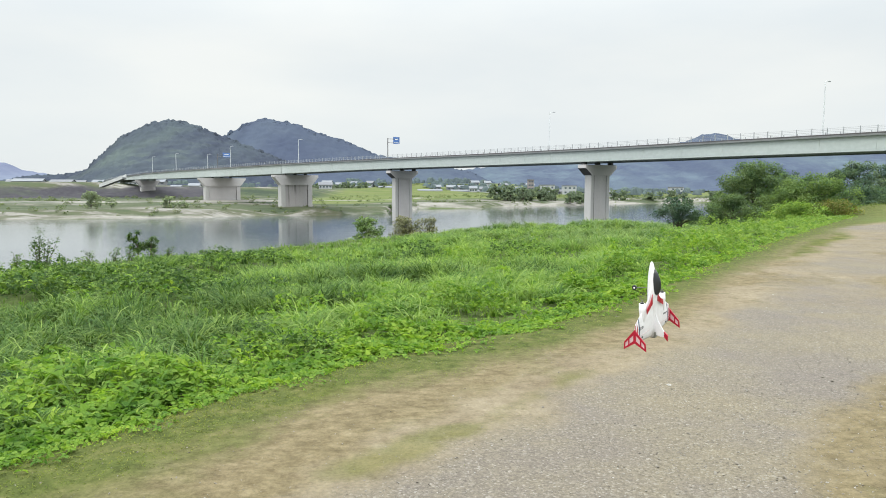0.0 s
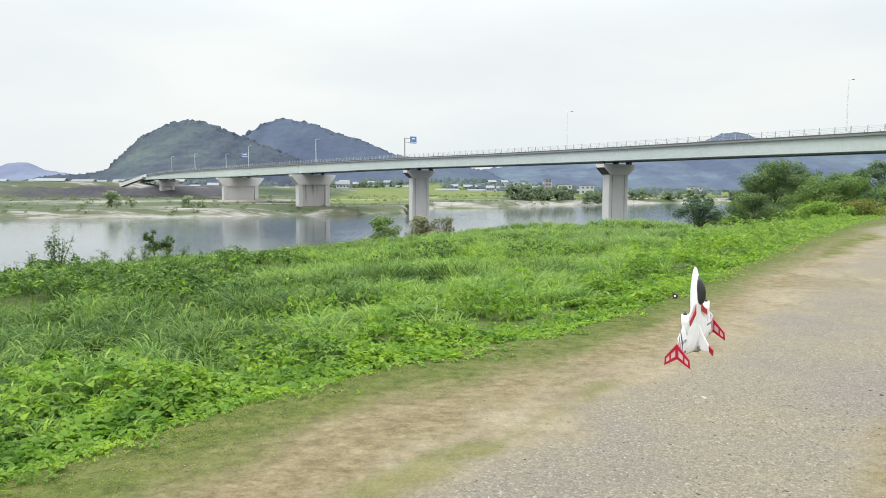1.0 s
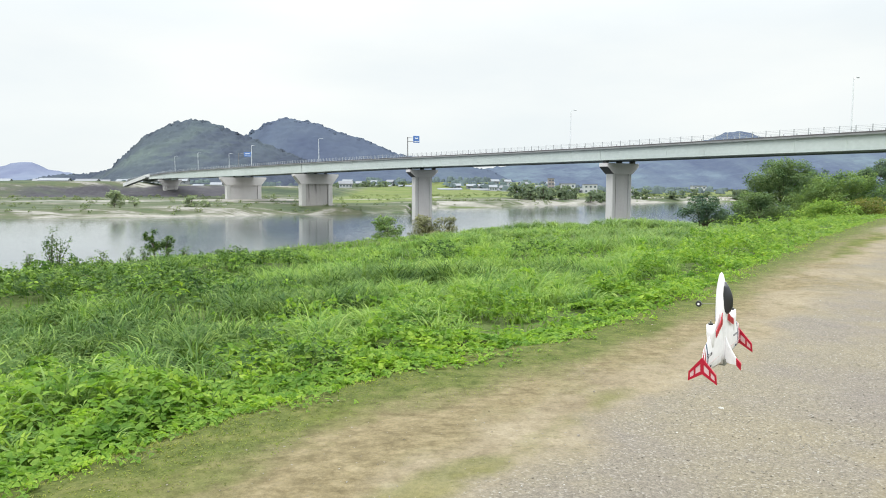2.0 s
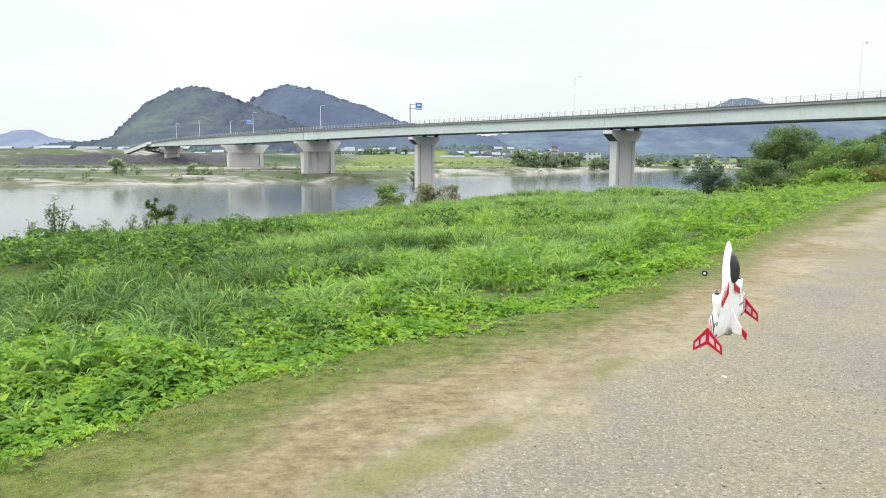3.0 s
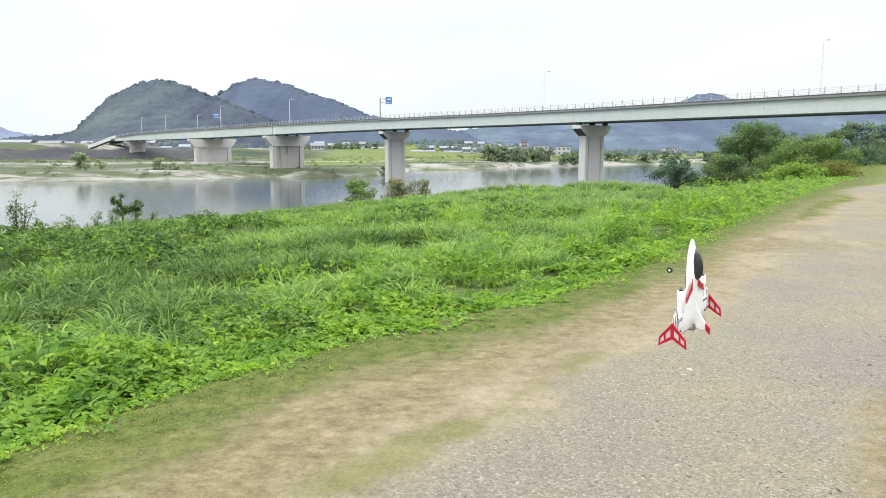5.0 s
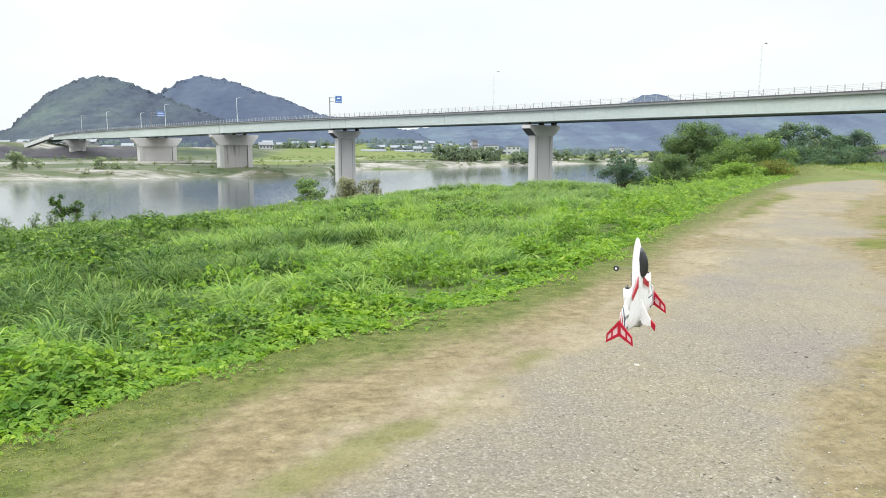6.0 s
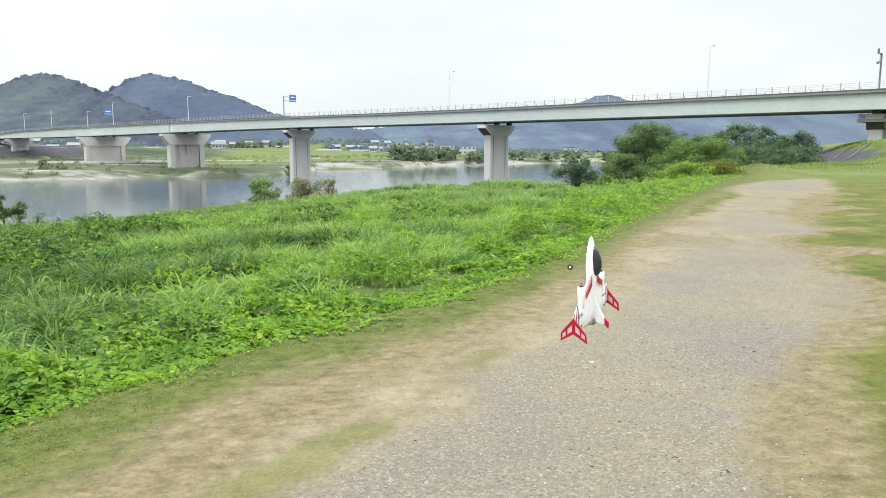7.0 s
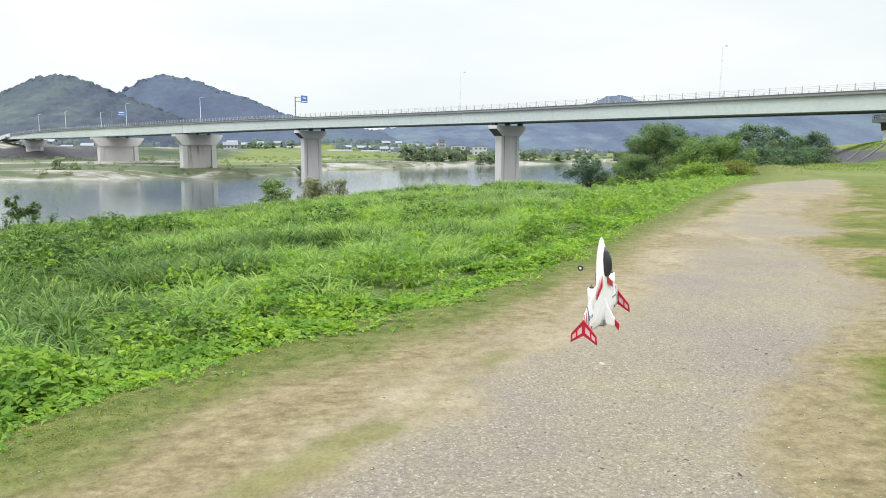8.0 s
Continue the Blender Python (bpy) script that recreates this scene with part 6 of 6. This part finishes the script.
for k in range(16):
    x, y = -150 + 300 * (k + rng.random()) / 16, 702 + 70 * rng.random()
    wm, rm = (M_WALL_WHITE, M_WALL_GREY)[int(rng.random() < 0.8)], (M_ROOF_GREY, M_ROOF_BLUE)[int(rng.random() < 0.5)]
    gable_house(x, y, 6 + 4 * rng.random(), 5.5, 2.7 + 1.4 * (rng.random() < 0.5), 1.9, rng.uniform(-35, 35), wm, rm, "%s house with a %s roof at the hills' foot" % ("white" if wm is M_WALL_WHITE else "grey", "dark tiled" if rm is M_ROOF_GREY else "pale metal"), 2)
block_building(108, 690, 5.5, 6, 13.5, 4, M_BRICK_RED, "red-brown tower block among trees")
block_building(124, 690, 14, 8, 9.0, 2, M_WALL_WHITE, "long white two-storey building among trees")
block_building(148, 700, 13, 8, 8.5, 2, M_WALL_WHITE, "white flat-roofed building among trees")
block_building(262, 720, 13, 9, 7.0, 2, M_WALL_WHITE, "white flat-roofed hall below the mountainside")


def greenhouse(x, y, long, turn):
    g = thing("greenhouse", Matrix.Translation((x, y, float(height(x, y)) - 0.1)) @ pose(0, 0, 0, 0, 0, turn), "long low pale film greenhouse in the fields", "greenhouse", "greenhouses")
    arc = [(3.2 * math.cos(math.pi * k / 10), 1.9 * math.sin(math.pi * k / 10)) for k in range(11)]
    part("film_cover", loft([[(-long / 2, a, z) for a, z in arc], [(long / 2, a, z) for a, z in arc]]), M_ROOF_BLUE, g, "pale film cover")
    for s in (-1, 1):
        part("end_frame", box((s * long / 2 - 0.1, -1.0, 0), (s * long / 2 + 0.1, 1.0, 1.7)), M_WALL_GREY, g)


for x, y, long in ((-202, 600, 9), (-58, 676, 26), (-24, 680, 30), (10, 684, 24), (44, 690, 28), (84, 690, 22)):
    greenhouse(x, y, long, 3)

# trees on the bars and in front of the buildings
tree("tree", -122, 268, 6.6, 7.0, 61, "grey-green rounded willow on the river bar", mat=M_SCRUB_HAZED, clear=0.05, clumps=40, leaf=0.4, per=60)
tree("tree", -115.5, 270, 4.4, 4.0, 62, "small rounded willow on the river bar", mat=M_SCRUB_HAZED, clear=0.05, clumps=22, leaf=0.5, per=40)
tree("shrub", -98, 282, 4.6, 6.0, 63, "yellow-green willow shrub on the river bar", "shrub", mat=M_SCRUB_HAZED, clear=0.0, clumps=30, leaf=0.5, per=45)
tree("shrub", -93, 284, 3.0, 4.6, 64, "low yellow-green shrub on the river bar", "shrub", mat=M_SCRUB_HAZED, clear=0.0, clumps=22, leaf=0.5, per=40)
tree("shrub", -10.5, 262, 4.6, 3.6, 65, "dark shrub beside the bridge pier", "shrub", clear=0.0, clumps=20, leaf=0.45, per=40, base=-9.4)
rng = np.random.default_rng(70)
for k in range(22):
    x = 48 + 62 * (k / 21) + rng.normal(0, 2)
    y = 425 + 24 * rng.random() + (12 if k % 2 else 0)
    tall = (9.5 if k < 5 else 7.0 if k < 13 else 4.8) + 3.0 * rng.random()
    tree("tree", x, y, tall, tall * (0.8 + 0.4 * rng.random()), 80 + k, "grey-green riverside tree in a grove", mat=M_GROVE_HAZED, soft=True, clear=0.0, clumps=24)
for k in range(9):
    x, y = -112 + 9.5 * k + rng.normal(0, 3), 655 + rng.normal(0, 8)
    tree("tree", x, y, 4 + 3 * rng.random(), 8 + 4 * rng.random(), 130 + k, "grey-green tree among the fields across the river", mat=M_GROVE_HAZED, soft=True, clear=0.0, clumps=16)
for k in range(10):
    x, y = 120 + 13 * k + rng.normal(0, 3), 480 + 6 * k + rng.normal(0, 5)
    tree("tree", x, y, 5 + 3 * rng.random(), 7 + 3 * rng.random(), 110 + k, "grey-green tree on the far bank", mat=M_GROVE_HAZED, soft=True, clear=0.0, clumps=20)


def scrub():
    """Low growth over the bars and the flood plain."""
    rng = np.random.default_rng(9)
    clumps = []
    while len(clumps) < 800:
        x, y = rng.uniform(-260, 330), rng.uniform(215, 620)
        dl, dr, db, ds, lv = plan(x, y)
        if ds < 2 or ds > 190 or abs(math.atan2(x, y)) > 0.85:
            continue
        dens = float(N1.rough(x * 0.035, y * 0.05, 3)) + (0.35 if ds < 22 else 0) - (0.7 if 80 < ds < 108 and x < 0 else 0)
        if rng.random() > 0.12 + 0.6 * max(0, dens):
            continue
        rad = 0.5 + 1.1 * rng.random() ** 2
        clumps.append((x, y, float(height(x, y)) + rad * 0.3, rad))
    me = crown_mesh("riverside_scrub", rng, clumps, 0.5, 24, M_BAR_SCRUB)
    tagged(new("riverside_scrub", me), "low grey-green scrub on the river bars", "scrub", kind="stuff")


scrub()


def far_woods():
    """A belt of trees at the foot of the hills, with gaps for the houses."""
    rng = np.random.default_rng(77)
    a = np.radians(np.concatenate([rng.uniform(-24, 37, 1100), rng.uniform(10, 30, 400)]))
    d = rng.uniform(655, 800, 1500) - 120 * rng.random(1500) ** 2 * step(a, 0.15, 0.3)
    x, y = d * np.sin(a), d * np.cos(a)
    ok = (N1.rough(x * 0.02 + 3, y * 0.02, 3) > -0.25) & ((y > 700) | (N3.rough(x * 0.03, y * 0.03, 2) > 0.2))
    x, y = x[ok], y[ok]
    rad = 2.0 + 2.4 * rng.random(len(x))
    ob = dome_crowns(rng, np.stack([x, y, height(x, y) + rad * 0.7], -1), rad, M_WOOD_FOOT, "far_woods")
    tagged(ob, "belt of trees at the foot of the hills, blued with painted haze", "woods", kind="stuff")


far_woods()


# ================= loose stones of the track =================
def gravel():
    rng = np.random.default_rng(12)
    x, y, r = strew(rng, 110000, 2.3, 14, 1.5, -40, 52)
    dl, dr, db, ds, lv = plan(x, y)
    w = -dl / np.maximum(1e-3, -dl - dr) + 0.06 * N1.rough(x * 0.45, y * 0.45 + 3, 3)
    ok = (dl < -0.05) & (dr < -0.02) & (rng.random(len(x)) < 0.03 + 0.97 * step(w, 0.3, 0.55) * step(w, 1.02, 0.85) * np.clip(0.6 + 0.6 * N2.rough(x * 0.9, y * 0.9, 3), 0, 1))
    x, y, r = x[ok], y[ok], r[ok]
    n = len(x)
    size = 0.003 + 0.005 * rng.random(n) ** 3 + 0.010 * (rng.random(n) > 0.996)
    one = np.array([(1, 0, 0), (0.3, 0.95, 0.1), (-0.8, 0.6, 0), (-0.8, -0.6, 0.1), (0.3, -0.95, 0), (0.1, 0.1, 0.7), (0, 0, -0.5)])
    one = one[None] * (0.75 + 0.5 * rng.random((n, 7, 1)))
    f = turned(rng, n, 0.3)
    p = np.einsum("nij,nkj->nki", f, one * np.array((1.15, 0.85, 0.75))) * size[:, None, None] + np.stack([x, y, height(x, y) + size * 0.25], -1)[:, None, :]
    faces = [(k, (k + 1) % 5, 5) for k in range(5)] + [((k + 1) % 5, k, 6) for k in range(5)]
    tagged(new("gravel", many("gravel", p, faces, M_PEBBLE)), "loose pale gravel on the track", "gravel", kind="stuff")


gravel()
